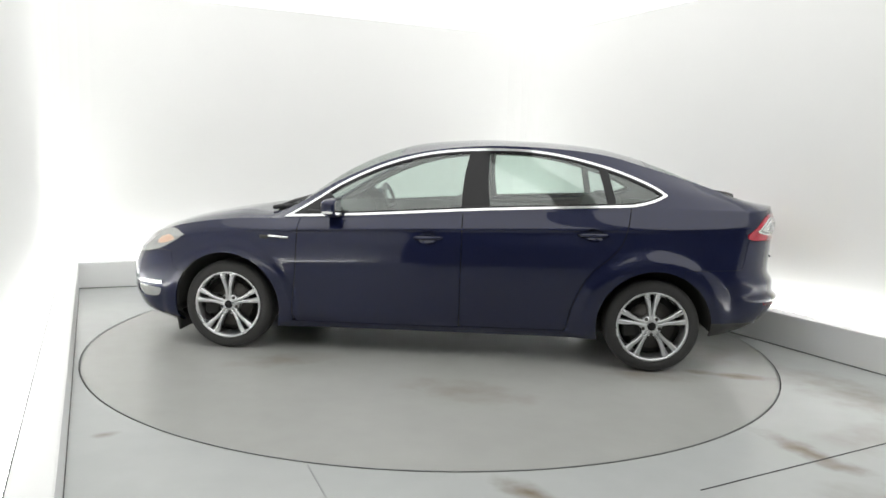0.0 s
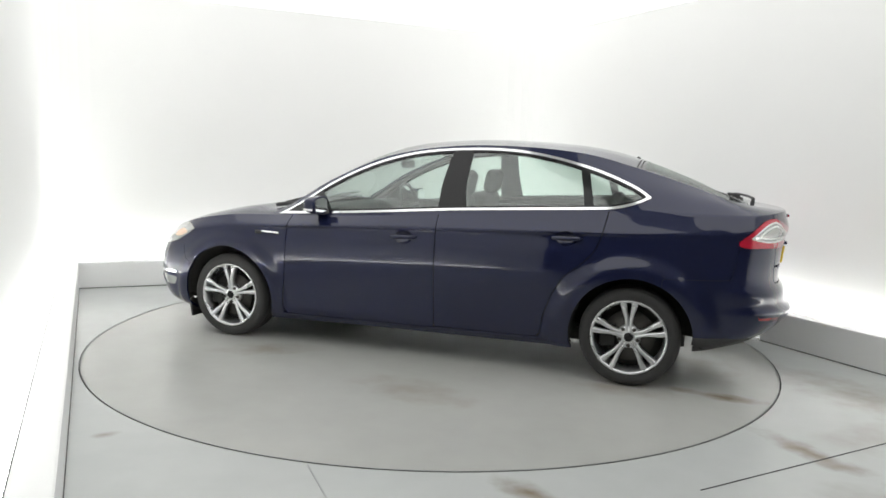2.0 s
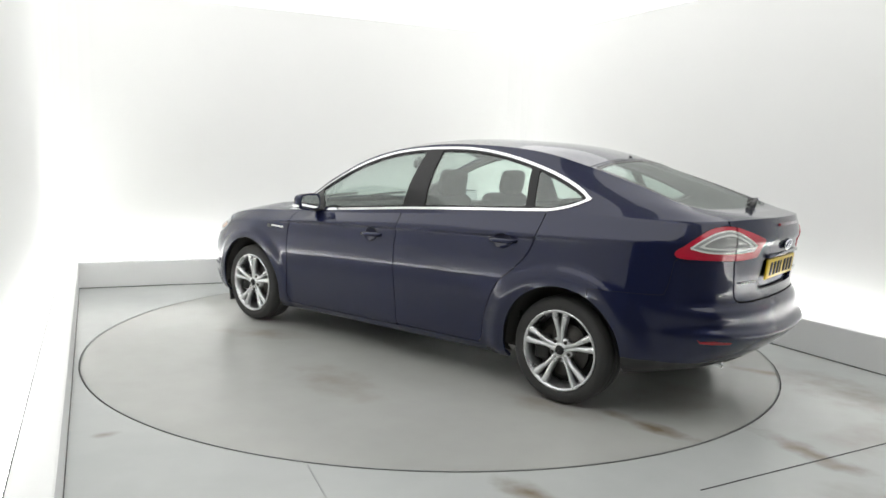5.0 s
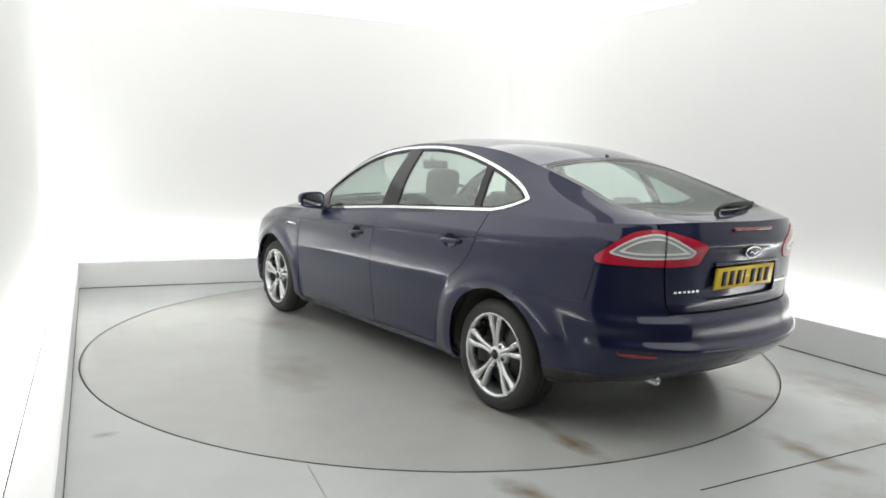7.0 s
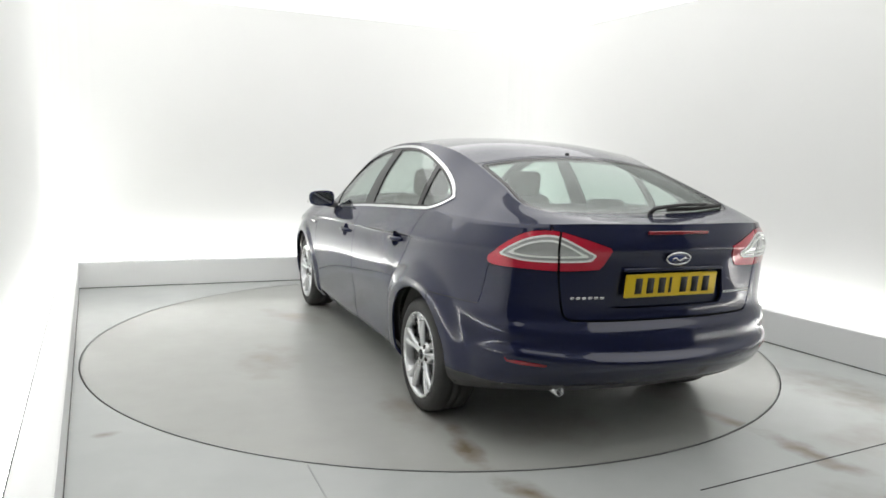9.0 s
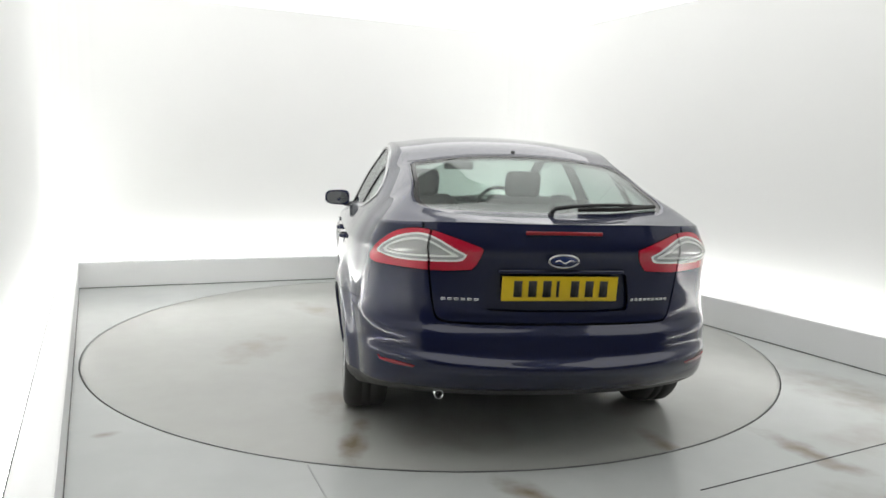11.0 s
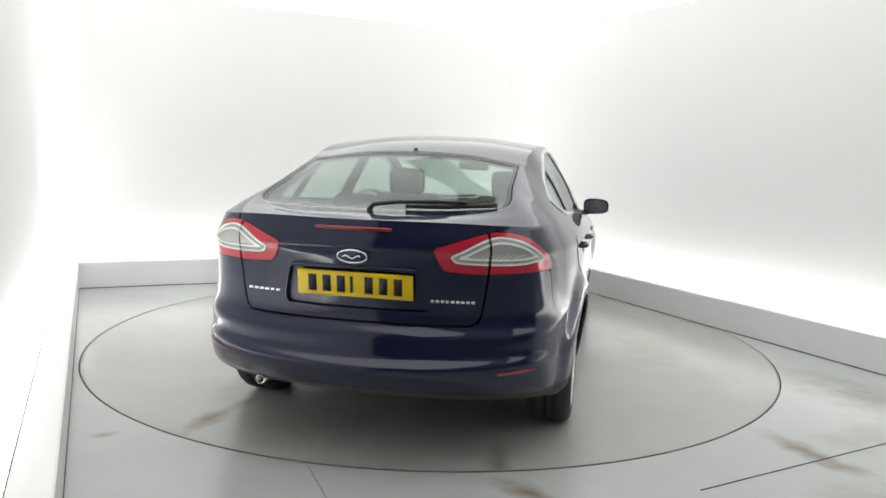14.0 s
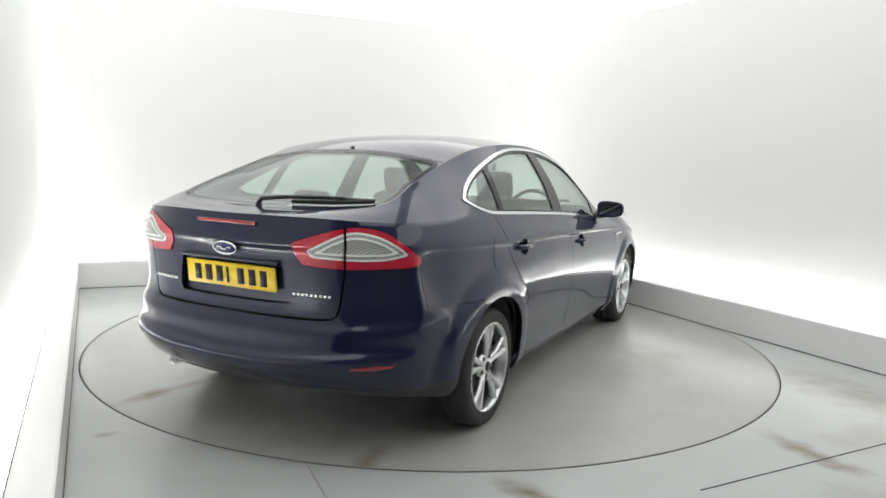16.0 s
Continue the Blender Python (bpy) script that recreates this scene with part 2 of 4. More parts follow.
class Patch:
    """A surface of polygons with extra numbers per vertex (x, y, z, s, r), that can be cut along a field."""

    def __init__(self, V, F):
        self.V, self.F = np.asarray(V, float), F

    def cut(self, field, below=0.0, above=None):
        """Two patches: where the field lies below, and where it lies above; the strip between them is left out."""
        f = field(self.V)
        above = below if above is None else above
        return self.clip(f - below), self.clip(above - f)

    def clip(self, f):
        """The part where f < 0."""
        V = list(self.V)
        made, F = {}, []
        neg = f < 0
        for face in self.F:
            inn = [neg[i] for i in face]
            if all(inn):
                F.append(face)
            elif any(inn):
                poly = []
                for k, i in enumerate(face):
                    j = face[(k + 1) % len(face)]
                    if neg[i]:
                        poly.append(i)
                    if neg[i] != neg[j]:
                        key = (min(i, j), max(i, j))
                        if key not in made:
                            t = f[i] / (f[i] - f[j])
                            made[key] = len(V)
                            V.append(self.V[i] + t * (self.V[j] - self.V[i]))
                        poly.append(made[key])
                if len(poly) > 2:
                    F.append(poly)
        used = sorted({i for face in F for i in face})
        order = {i: k for k, i in enumerate(used)}
        if not used:
            return Patch(np.zeros((0, 5)), [])
        return Patch(np.array([V[i] for i in used]), [[order[i] for i in face] for face in F])

    def __add__(self, other):
        n = len(self.V)
        return Patch(np.vstack([self.V, other.V]), self.F + [[i + n for i in face] for face in other.F])

    def normals(self):
        N = np.zeros((len(self.V), 3))
        X = self.V[:, :3]
        for face in self.F:
            for k in range(1, len(face) - 1):
                n = np.cross(X[face[k]] - X[face[0]], X[face[k + 1]] - X[face[0]])
                N[face] += n
        key = {}
        for i, v in enumerate(np.round(X, 4)):
            key.setdefault(tuple(v), []).append(i)
        for ids in key.values():
            if len(ids) > 1:
                N[ids] = N[ids].sum(0)
        return N / (np.linalg.norm(N, axis=1, keepdims=True) + 1e-12)

    def pushed(self, d):
        V = self.V.copy()
        V[:, :3] += d * self.normals()
        return Patch(V, self.F)

    def thick(self, d):
        """The patch with a back, d metres behind it, and closed rims."""
        back = self.pushed(-d)
        n = len(self.V)
        count = {(i, face[(k + 1) % len(face)]) for face in self.F for k, i in enumerate(face)}
        F = self.F + [[i + n for i in reversed(face)] for face in self.F]
        V = [*self.V, *back.V]
        for i, j in sorted(count):
            if (j, i) not in count:
                m = len(V)
                V += [self.V[j], self.V[i], back.V[i], back.V[j]]
                F.append([m, m + 1, m + 2, m + 3])
        return Patch(np.array(V), F)

    def islands(self):
        """Its separate pieces."""
        root = list(range(len(self.V)))

        def find(i):
            while root[i] != i:
                root[i] = root[root[i]]
                i = root[i]
            return i
        for face in self.F:
            for i in face[1:]:
                root[find(i)] = find(face[0])
        groups = {}
        for face in self.F:
            groups.setdefault(find(face[0]), []).append(face)
        out = []
        for faces in groups.values():
            used = sorted({i for f in faces for i in f})
            order = {i: k for k, i in enumerate(used)}
            out.append(Patch(self.V[used], [[order[i] for i in f] for f in faces]))
        return out

    def mirrored(self):
        V = self.V.copy()
        V[:, 1] *= -1
        return Patch(V, [list(reversed(f)) for f in self.F])

    def data(self):
        return self.V[:, :3], self.F

    def both(self):
        """Both sides of the car, welded along its middle."""
        two = self + self.mirrored()
        first, order = {}, []
        for i, v in enumerate(np.round(two.V[:, :3], 5) + 0.0):
            order.append(first.setdefault(tuple(v), i))
        return Patch(two.V, [g for g in ([order[i] for i in f] for f in two.F) if len(set(g)) > 2])


def lathe(profile, seg=48, axis="y"):
    """A turned shape: profile of (radius, along), round the y axis."""
    V, F = [], []
    n = len(profile)
    for k in range(seg):
        a = 2 * math.pi * k / seg
        for r, h in profile:
            V.append((r * math.cos(a), h, r * math.sin(a)))
    for k in range(seg):
        for i in range(n - 1):
            F.append([k * n + i, k * n + i + 1, ((k + 1) % seg) * n + i + 1, ((k + 1) % seg) * n + i])
    return V, F


def tube(points, radius, seg=8):
    """A round bar along points."""
    V, F = [], []
    P = [Vector(p) for p in points]
    for i, p in enumerate(P):
        d = (P[min(i + 1, len(P) - 1)] - P[max(i - 1, 0)]).normalized()
        u = d.orthogonal().normalized() if abs(d.z) > 0.95 else d.cross(Vector((0, 0, 1))).normalized()
        w = d.cross(u)
        r = radius[i] if isinstance(radius, (list, tuple)) else radius
        for k in range(seg):
            a = 2 * math.pi * k / seg
            V.append(p + r * (math.cos(a) * u + math.sin(a) * w))
    for i in range(len(P) - 1):
        for k in range(seg):
            F.append([i * seg + k, i * seg + (k + 1) % seg, (i + 1) * seg + (k + 1) % seg, (i + 1) * seg + k])
    F.append(list(range(seg))[::-1])
    F.append([(len(P) - 1) * seg + k for k in range(seg)])
    return V, F


def join(*items):
    V, F = [], []
    for v, f in items:
        n = len(V)
        V.extend([tuple(map(float, p)) for p in v])
        F.extend([[i + n for i in face] for face in f])
    return V, F


def prism(outline, z0, z1):
    """An upright block on a 2D outline (anticlockwise)."""
    n = len(outline)
    V = [(x, y, z0) for x, y in outline] + [(x, y, z1) for x, y in outline]
    F = [list(range(n))[::-1], list(range(n, 2 * n))] + [[i, (i + 1) % n, (i + 1) % n + n, i + n] for i in range(n)]
    return V, F


# ---- the bay ----
def setting(name, data, mat, label, smooth=False, parent=None):
    ob = part(name, data, mat, parent, smooth=smooth)
    return tagged(ob, label, "", "", "structure")


BL, BR = Vector((-3.392, 1.387)), Vector((0.983, 3.221))      # inner foot of the plinth, back corners
LF, RF = Vector((-0.867, -3.9)), Vector((4.55, -3.75))        # its front ends
CEIL_Z = 2.86


def inset_line(a, b, d):
    """The line a-b moved d metres to its left."""
    t = (b - a).normalized()
    n = Vector((-t.y, t.x))
    return a + n * d, b + n * d


def meet(a, b, c, d):
    r, s = b - a, d - c
    k = ((c.x - a.x) * s.y - (c.y - a.y) * s.x) / (r.x * s.y - r.y * s.x)
    return a + r * k


def outline_at(d):
    """The bay's outline d metres behind the plinth's face: left front, back left, back right, right front."""
    l, b, r = inset_line(LF, BL, d), inset_line(BL, BR, d), inset_line(BR, RF, d)
    return l[0], meet(*l, *b), meet(*b, *r), r[1]


def build_bay():
    ring = [(RING * math.cos(a), RING * math.sin(a)) for a in np.linspace(0, 2 * math.pi, 160, endpoint=False)]
    # floor with a round hole for the turntable
    n = len(ring)
    out = [(12 * math.cos(a), 12 * math.sin(a)) for a in np.linspace(0, 2 * math.pi, n, endpoint=False)]
    V = [(x * 1.0016, y * 1.0016, 0) for x, y in ring] + [(x, y, 0) for x, y in out] + [(x * 1.0016, y * 1.0016, -0.05) for x, y in ring]
    F = [[i, i + n, (i + 1) % n + n, (i + 1) % n] for i in range(n)] + [[i, (i + 1) % n, (i + 1) % n + 2 * n, i + 2 * n] for i in range(n)]
    setting("floor", (V, F), FLOOR, "pale grey painted floor with worn brownish patches")
    pit = [(x * 1.02, y * 1.02) for x, y in ring]
    setting("turntable_pit", prism(pit, -0.09, -0.06), GAP_DARK, "dark pit under the turntable")
    # plate joints in the floor
    for a, b in (((-0.531, -2.395), (-0.10, -3.40)), ((1.146, -2.54), (4.0, -1.10))):
        a, b = Vector(a), Vector(b)
        nrm = (b - a).normalized().orthogonal() * 0.0035
        o = [a - nrm, b - nrm, b + nrm, a + nrm]
        if (o[1] - o[0]).cross(o[2] - o[1]) < 0:
            o.reverse()
        setting("floor_joint", prism([tuple(q) for q in o], -0.01, 0.0015), GAP_DARK if a.x > 0 else RING_STEEL, "thin joint in the painted floor")
    # plinth round three sides
    i0, i1 = outline_at(0.0), outline_at(0.15)
    for k, nm in enumerate(("plinth_left", "plinth_back", "plinth_right")):
        o = [tuple(i0[k]), tuple(i0[k + 1]), tuple(i1[k + 1]), tuple(i1[k])]
        bm = bmesh.new()
        V, F = prism(o, 0, 0.25)
        vs = [bm.verts.new(v) for v in V]
        for f in F:
            bm.faces.new([vs[i] for i in f])
        bmesh.ops.recalc_face_normals(bm, faces=bm.faces[:])
        top = [e for e in bm.edges if all(v.co.z > 0.2 for v in e.verts)]
        bmesh.ops.bevel(bm, geom=top, offset=0.006, segments=2, affect="EDGES")
        setting(nm, bm, PLINTH_WHITE, "low white boxed plinth along the foot of the wall")
    # dark joints at the plinth's foot and along its back edge
    f0, f1, e0, e1 = outline_at(-0.004), outline_at(0.002), outline_at(0.143), outline_at(0.148)
    for k in range(3):
        o = [tuple(f0[k]), tuple(f0[k + 1]), tuple(f1[k + 1]), tuple(f1[k])]
        setting("plinth_joint", prism(o[::-1], 0.001, 0.006), GAP_DARK, "thin dark joint at the foot of the plinth")
        o = [tuple(e0[k]), tuple(e0[k + 1]), tuple(e1[k + 1]), tuple(e1[k])]
        setting("plinth_edge", prism(o[::-1], 0.249, 0.2515), GAP_DARK, "thin dark edge strip on the plinth")
    # walls with rounded corners
    w0, w1 = outline_at(0.27), outline_at(0.37)

    def rounded(o, r):
        P = [o[0]]
        for k in (1, 2):
            a, b, c = o[k - 1], o[k], o[k + 1]
            u, v = (a - b).normalized(), (c - b).normalized()
            p, q = b + u * r, b + v * r
            for t in np.linspace(0, 1, 9):
                P.append(p.lerp(b, t).lerp(b.lerp(q, t), t))
        P.append(o[3])
        return P
    ri, ro = rounded(w0, 0.42), rounded(w1, 0.48)
    cuts = {"wall_left": (0, 5), "wall_back": (5, 14), "wall_right": (14, len(ri) - 1)}
    for nm, (i, j) in cuts.items():
        o = [tuple(p) for p in ri[i:j + 1]] + [tuple(p) for p in reversed(ro[i:j + 1])]
        setting(nm, prism(o, 0.0, 3.1), WALL_WHITE, "smooth white studio wall washed by hidden tubes", smooth=False)
    # hidden tubes in the trough behind the plinth
    t0, t1 = outline_at(0.17), outline_at(0.25)
    for k in range(3):
        a = 0.10 if k == 0 else 0.02
        o = [t0[k].lerp(t0[k + 1], a), t0[k].lerp(t0[k + 1], 0.98), t1[k].lerp(t1[k + 1], 0.98), t1[k].lerp(t1[k + 1], a)]
        fix = part("trough_light", prism([tuple(p) for p in o], 0.12, 0.15), TUBE, smooth=False)
        tagged(fix, "white light strip in the trough behind the plinth", "light", "trough lights")
    # ceiling and its panels
    c = [(-6.5, -8.5), (7.5, -8.5), (7.5, 6), (-6.5, 6)]
    setting("ceiling", prism(c, CEIL_Z, CEIL_Z + 0.1), CEIL_WHITE, "plain white ceiling")
    # only the wall edge shows; the inward and front reach is added fill light
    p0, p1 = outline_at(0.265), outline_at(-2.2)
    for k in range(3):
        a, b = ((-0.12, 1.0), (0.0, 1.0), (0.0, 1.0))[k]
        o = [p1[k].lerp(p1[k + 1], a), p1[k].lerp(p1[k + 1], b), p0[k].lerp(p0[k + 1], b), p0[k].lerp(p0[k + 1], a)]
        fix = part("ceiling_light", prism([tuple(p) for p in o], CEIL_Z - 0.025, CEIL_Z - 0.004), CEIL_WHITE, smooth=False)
        tagged(fix, "long white ceiling light panel along the wall, its unseen reach added as fill", "ceiling light", "ceiling lights")
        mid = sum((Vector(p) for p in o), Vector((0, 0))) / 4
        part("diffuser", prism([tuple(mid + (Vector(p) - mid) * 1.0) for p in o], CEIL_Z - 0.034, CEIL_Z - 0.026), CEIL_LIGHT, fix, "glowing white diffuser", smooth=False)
    # plain walls that close the place behind the camera
    for nm, o in (("wall_south", [(-6.5, -8.5), (7.5, -8.5), (7.5, -8.3), (-6.5, -8.3)]), ("wall_west", [(-6.5, -8.3), (-6.3, -8.3), (-6.3, 6), (-6.5, 6)]),
                  ("wall_east", [(7.3, -8.3), (7.5, -8.3), (7.5, 6), (7.3, 6)]), ("wall_north", [(-6.3, 5.8), (7.3, 5.8), (7.3, 6), (-6.3, 6)])):
        setting(nm, prism(o, 0, CEIL_Z), DARK_WALL, "plain grey wall that closes the studio")


build_bay()


def build_turntable():
    n = 160
    R = RING * 0.9985
    bm = bmesh.new()
    bmesh.ops.create_cone(bm, cap_ends=True, segments=n, radius1=R, radius2=R, depth=0.05, matrix=Matrix.Translation((0, 0, -0.025)))
    ob = part("turntable", bm, DISC, smooth=False)
    tagged(ob, "round pale grey turntable plate flush with the floor", "turntable")
    V, F = [], []
    for k in range(n):
        a = 2 * math.pi * k / n
        V += [((R - d) * math.cos(a), (R - d) * math.sin(a), z) for d, z in ((0.009, 0.0005), (0.009, 0.002), (0.0, 0.002), (0.0, -0.03))]
    F = [[4 * k + i, (4 * k + 4) % (4 * n) + i, (4 * k + 4) % (4 * n) + i + 1, 4 * k + i + 1] for k in range(n) for i in range(3)]
    part("edge_ring", (V, F), RING_STEEL, ob, "thin dark steel edge ring", smooth=False)
    return ob


turntable = build_turntable()


# ---- the car ----
# body rings, from the nose's middle round the side to the tail's middle; x forward, y to its left, z up
XS = (1.05, 0.70, 0.30, -0.15, -0.60, -1.05)


def ring_line(front, y_side, z_side, rear):
    mid = [(x, y, z) for x, y, z in zip(XS, y_side, z_side)]
    return np.array(list(front) + mid + list(rear), float)


def side(v0, v1):
    return [v0 + (v1 - v0) * i / 5 for i in range(6)]


W0 = ring_line([(2.25, 0, .17), (2.18, .40, .17), (2.0, .68, .17), (1.80, .80, .165), (1.42, .85, .18)], side(.842, .845), side(.165, .195),
               [(-1.45, .86, .21), (-1.78, .83, .25), (-2.03, .73, .29), (-2.18, .42, .30), (-2.22, 0, .30)])
W1 = ring_line([(2.35, 0, .22), (2.28, .40, .22), (2.08, .74, .23), (1.82, .87, .23), (1.42, .90, .25)], side(.886, .886), side(.235, .255),
               [(-1.45, .90, .30), (-1.82, .87, .32), (-2.10, .77, .355), (-2.27, .44, .365), (-2.31, 0, .365)])
W2 = ring_line([(2.40, 0, .32), (2.33, .40, .33), (2.13, .76, .35), (1.83, .895, .40), (1.42, .922, .42)], (.913, .910, .909, .909, .910, .912), side(.40, .42),
               [(-1.45, .912, .44), (-1.84, .876, .455), (-2.160, .763, .478), (-2.346, .45, .466), (-2.394, 0, .456)])
W2B = ring_line([(2.405, 0, .38), (2.335, .40, .39), (2.135, .76, .42), (1.83, .90, .50), (1.42, .932, .53)], (.931, .929, .929, .929, .930, .931), side(.525, .555),
                [(-1.45, .922, .54), (-1.84, .880, .52), (-2.142, .760, .538), (-2.310, .45, .520), (-2.352, 0, .506)])
W3 = ring_line([(2.41, 0, .42), (2.34, .40, .43), (2.14, .76, .46), (1.83, .90, .55), (1.42, .936, .60)], (.937, .936, .936, .936, .937, .937), side(.612, .645),
               [(-1.45, .925, .63), (-1.84, .881, .625), (-2.138, .761, .605), (-2.297, .45, .595), (-2.337, 0, .595)])
W3B = ring_line([(2.41, 0, .46), (2.34, .40, .47), (2.14, .757, .50), (1.83, .897, .59), (1.42, .934, .66)], (.9365, .9355, .9355, .9355, .9365, .9365), side(.675, .71),
                [(-1.45, .922, .69), (-1.84, .877, .68), (-2.114, .752, .668), (-2.262, .45, .660), (-2.300, 0, .660)])
W4 = ring_line([(2.40, 0, .52), (2.33, .40, .53), (2.13, .75, .57), (1.82, .885, .66), (1.42, .927, .73)], (.931, .930, .930, .930, .930, .929), side(.748, .80),
               [(-1.45, .913, .78), (-1.83, .866, .79), (-2.110, .750, .79), (-2.266, .45, .79), (-2.304, 0, .79)])
W4B = ring_line([(2.375, 0, .585), (2.305, .40, .59), (2.112, .73, .64), (1.81, .868, .73), (1.42, .914, .80)], (.914, .913, .913, .913, .911, .905), side(.818, .898),
                [(-1.45, .895, .905), (-1.825, .852, .92), (-2.120, .745, .92), (-2.281, .43, .925), (-2.324, 0, .925)])
W5 = ring_line([(2.36, 0, .62), (2.29, .40, .63), (2.10, .72, .68), (1.80, .86, .77), (1.42, .905, .83)], (.914, .915, .916, .916, .914, .907), side(.846, .932),
               [(-1.45, .888, .95), (-1.82, .846, .965), (-2.125, .742, .975), (-2.295, .42, .98), (-2.342, 0, .98)])
W6 = ring_line([(2.27, 0, .70), (2.22, .40, .70), (2.05, .68, .755), (1.78, .80, .84), (1.42, .845, .895)], (.83, .845, .86, .865, .86, .842), (.912, .925, .95, .98, 1.012, 1.045),
               [(-1.45, .82, 1.068), (-1.80, .798, 1.066), (-2.105, .712, 1.07), (-2.27, .40, 1.085), (-2.315, 0, 1.085)])
W8 = ring_line([(2.27, 0, .70), (2.19, .20, .76), (2.0, .38, .82), (1.75, .52, .885), (1.42, .60, .945)], (.70, .665, .632, .612, .605, .605), (.955, 1.180, 1.350, 1.430, 1.442, 1.408),
               [(-1.37, .59, 1.332), (-1.71, .60, 1.232), (-1.99, .598, 1.140), (-2.20, .33, 1.10), (-2.315, 0, 1.085)])
W9 = ring_line([(2.27, 0, .70), (2.15, 0, .775), (1.98, 0, .84), (1.75, 0, .90), (1.42, 0, .955)], (0,) * 6, (.985, 1.272, 1.432, 1.488, 1.492, 1.460),
               [(-1.37, 0, 1.388), (-1.72, 0, 1.262), (-2.02, 0, 1.13), (-2.20, 0, 1.10), (-2.315, 0, 1.085)])
W8[5, 0], W9[5, 0] = 1.10, 1.16
W7 = (W6 + W8) / 2 + np.array([[0, 0.5, 0.35]]) * (0.055 * np.linalg.norm(W6 - W8, axis=1))[:, None]
W8M = np.c_[(W8[:, 0] + W9[:, 0]) / 2, (W8[:, 1] + W9[:, 1]) / 2, W8[:, 2] + 0.78 * (W9[:, 2] - W8[:, 2])]
SUB = 18
LOWER = [W0, W1, W2, W2B, W3, W3B, W4, W4B, W5, W6]


def along(W):
    g0, g1 = W[1] * (1, -1, 1), W[-2] * (1, -1, 1)
    return catmull(W, SUB, g0, g1)


def skin(rings, sub, close_top=False):
    """The surface through body rings, as a Patch with s (station) and r (ring) per vertex."""
    L = np.array([along(W) for W in rings])
    g1 = L[-2] * np.array([1, -1, 1]) if close_top else None
    S = catmull(L.reshape(len(L), -1), sub, None, g1.reshape(-1) if close_top else None).reshape(-1, L.shape[1], 3)
    nr, ns = S.shape[:2]
    s = np.tile(np.arange(ns) / SUB, (nr, 1))
    r = np.tile((np.arange(nr) / sub)[:, None], (1, ns))
    V = np.concatenate([S, s[..., None], r[..., None]], 2).reshape(-1, 5)
    F = [[i * ns + j, i * ns + j + 1, (i + 1) * ns + j + 1, (i + 1) * ns + j] for i in range(nr - 1) for j in range(ns - 1)]
    return Patch(V, F)


def flared(patch):
    """The body side stands proud round the wheel arches, with a sloped shoulder over them."""
    V = patch.V
    for xc, lift, far in ((1.43, 0.017, 0.50), (-1.43, 0.030, 0.545)):
        d = np.hypot(V[:, 0] - xc, (V[:, 2] - 0.305) * 1.05)
        k = np.clip((far - d) / (far - 0.425), 0, 1)
        top = np.clip((0.90 - V[:, 2]) / 0.08, 0, 1)
        V[:, 1] += np.where(V[:, 1] > 0.6, lift * k * k * (3 - 2 * k) * top, 0)
    return patch


def xz(curve, sharp=(), sub=6):
    c = closed_curve(curve, sub, sharp)
    return lambda V: signed(V[:, [0, 2]], c)


def qz(curve, sign, sharp=(), sub=6):
    c = closed_curve(curve, sub, sharp)
    return lambda V: signed(np.c_[V[:, 0] + sign * V[:, 1], V[:, 2]], c)


def yz_rear(curve, sharp=(), sub=6):
    c = closed_curve(curve, sub, sharp)
    return lambda V: np.where(V[:, 0] < -1.7, signed(V[:, [1, 2]], c), 1.0)


GAPW = 0.0028
HUB_Z = 0.305


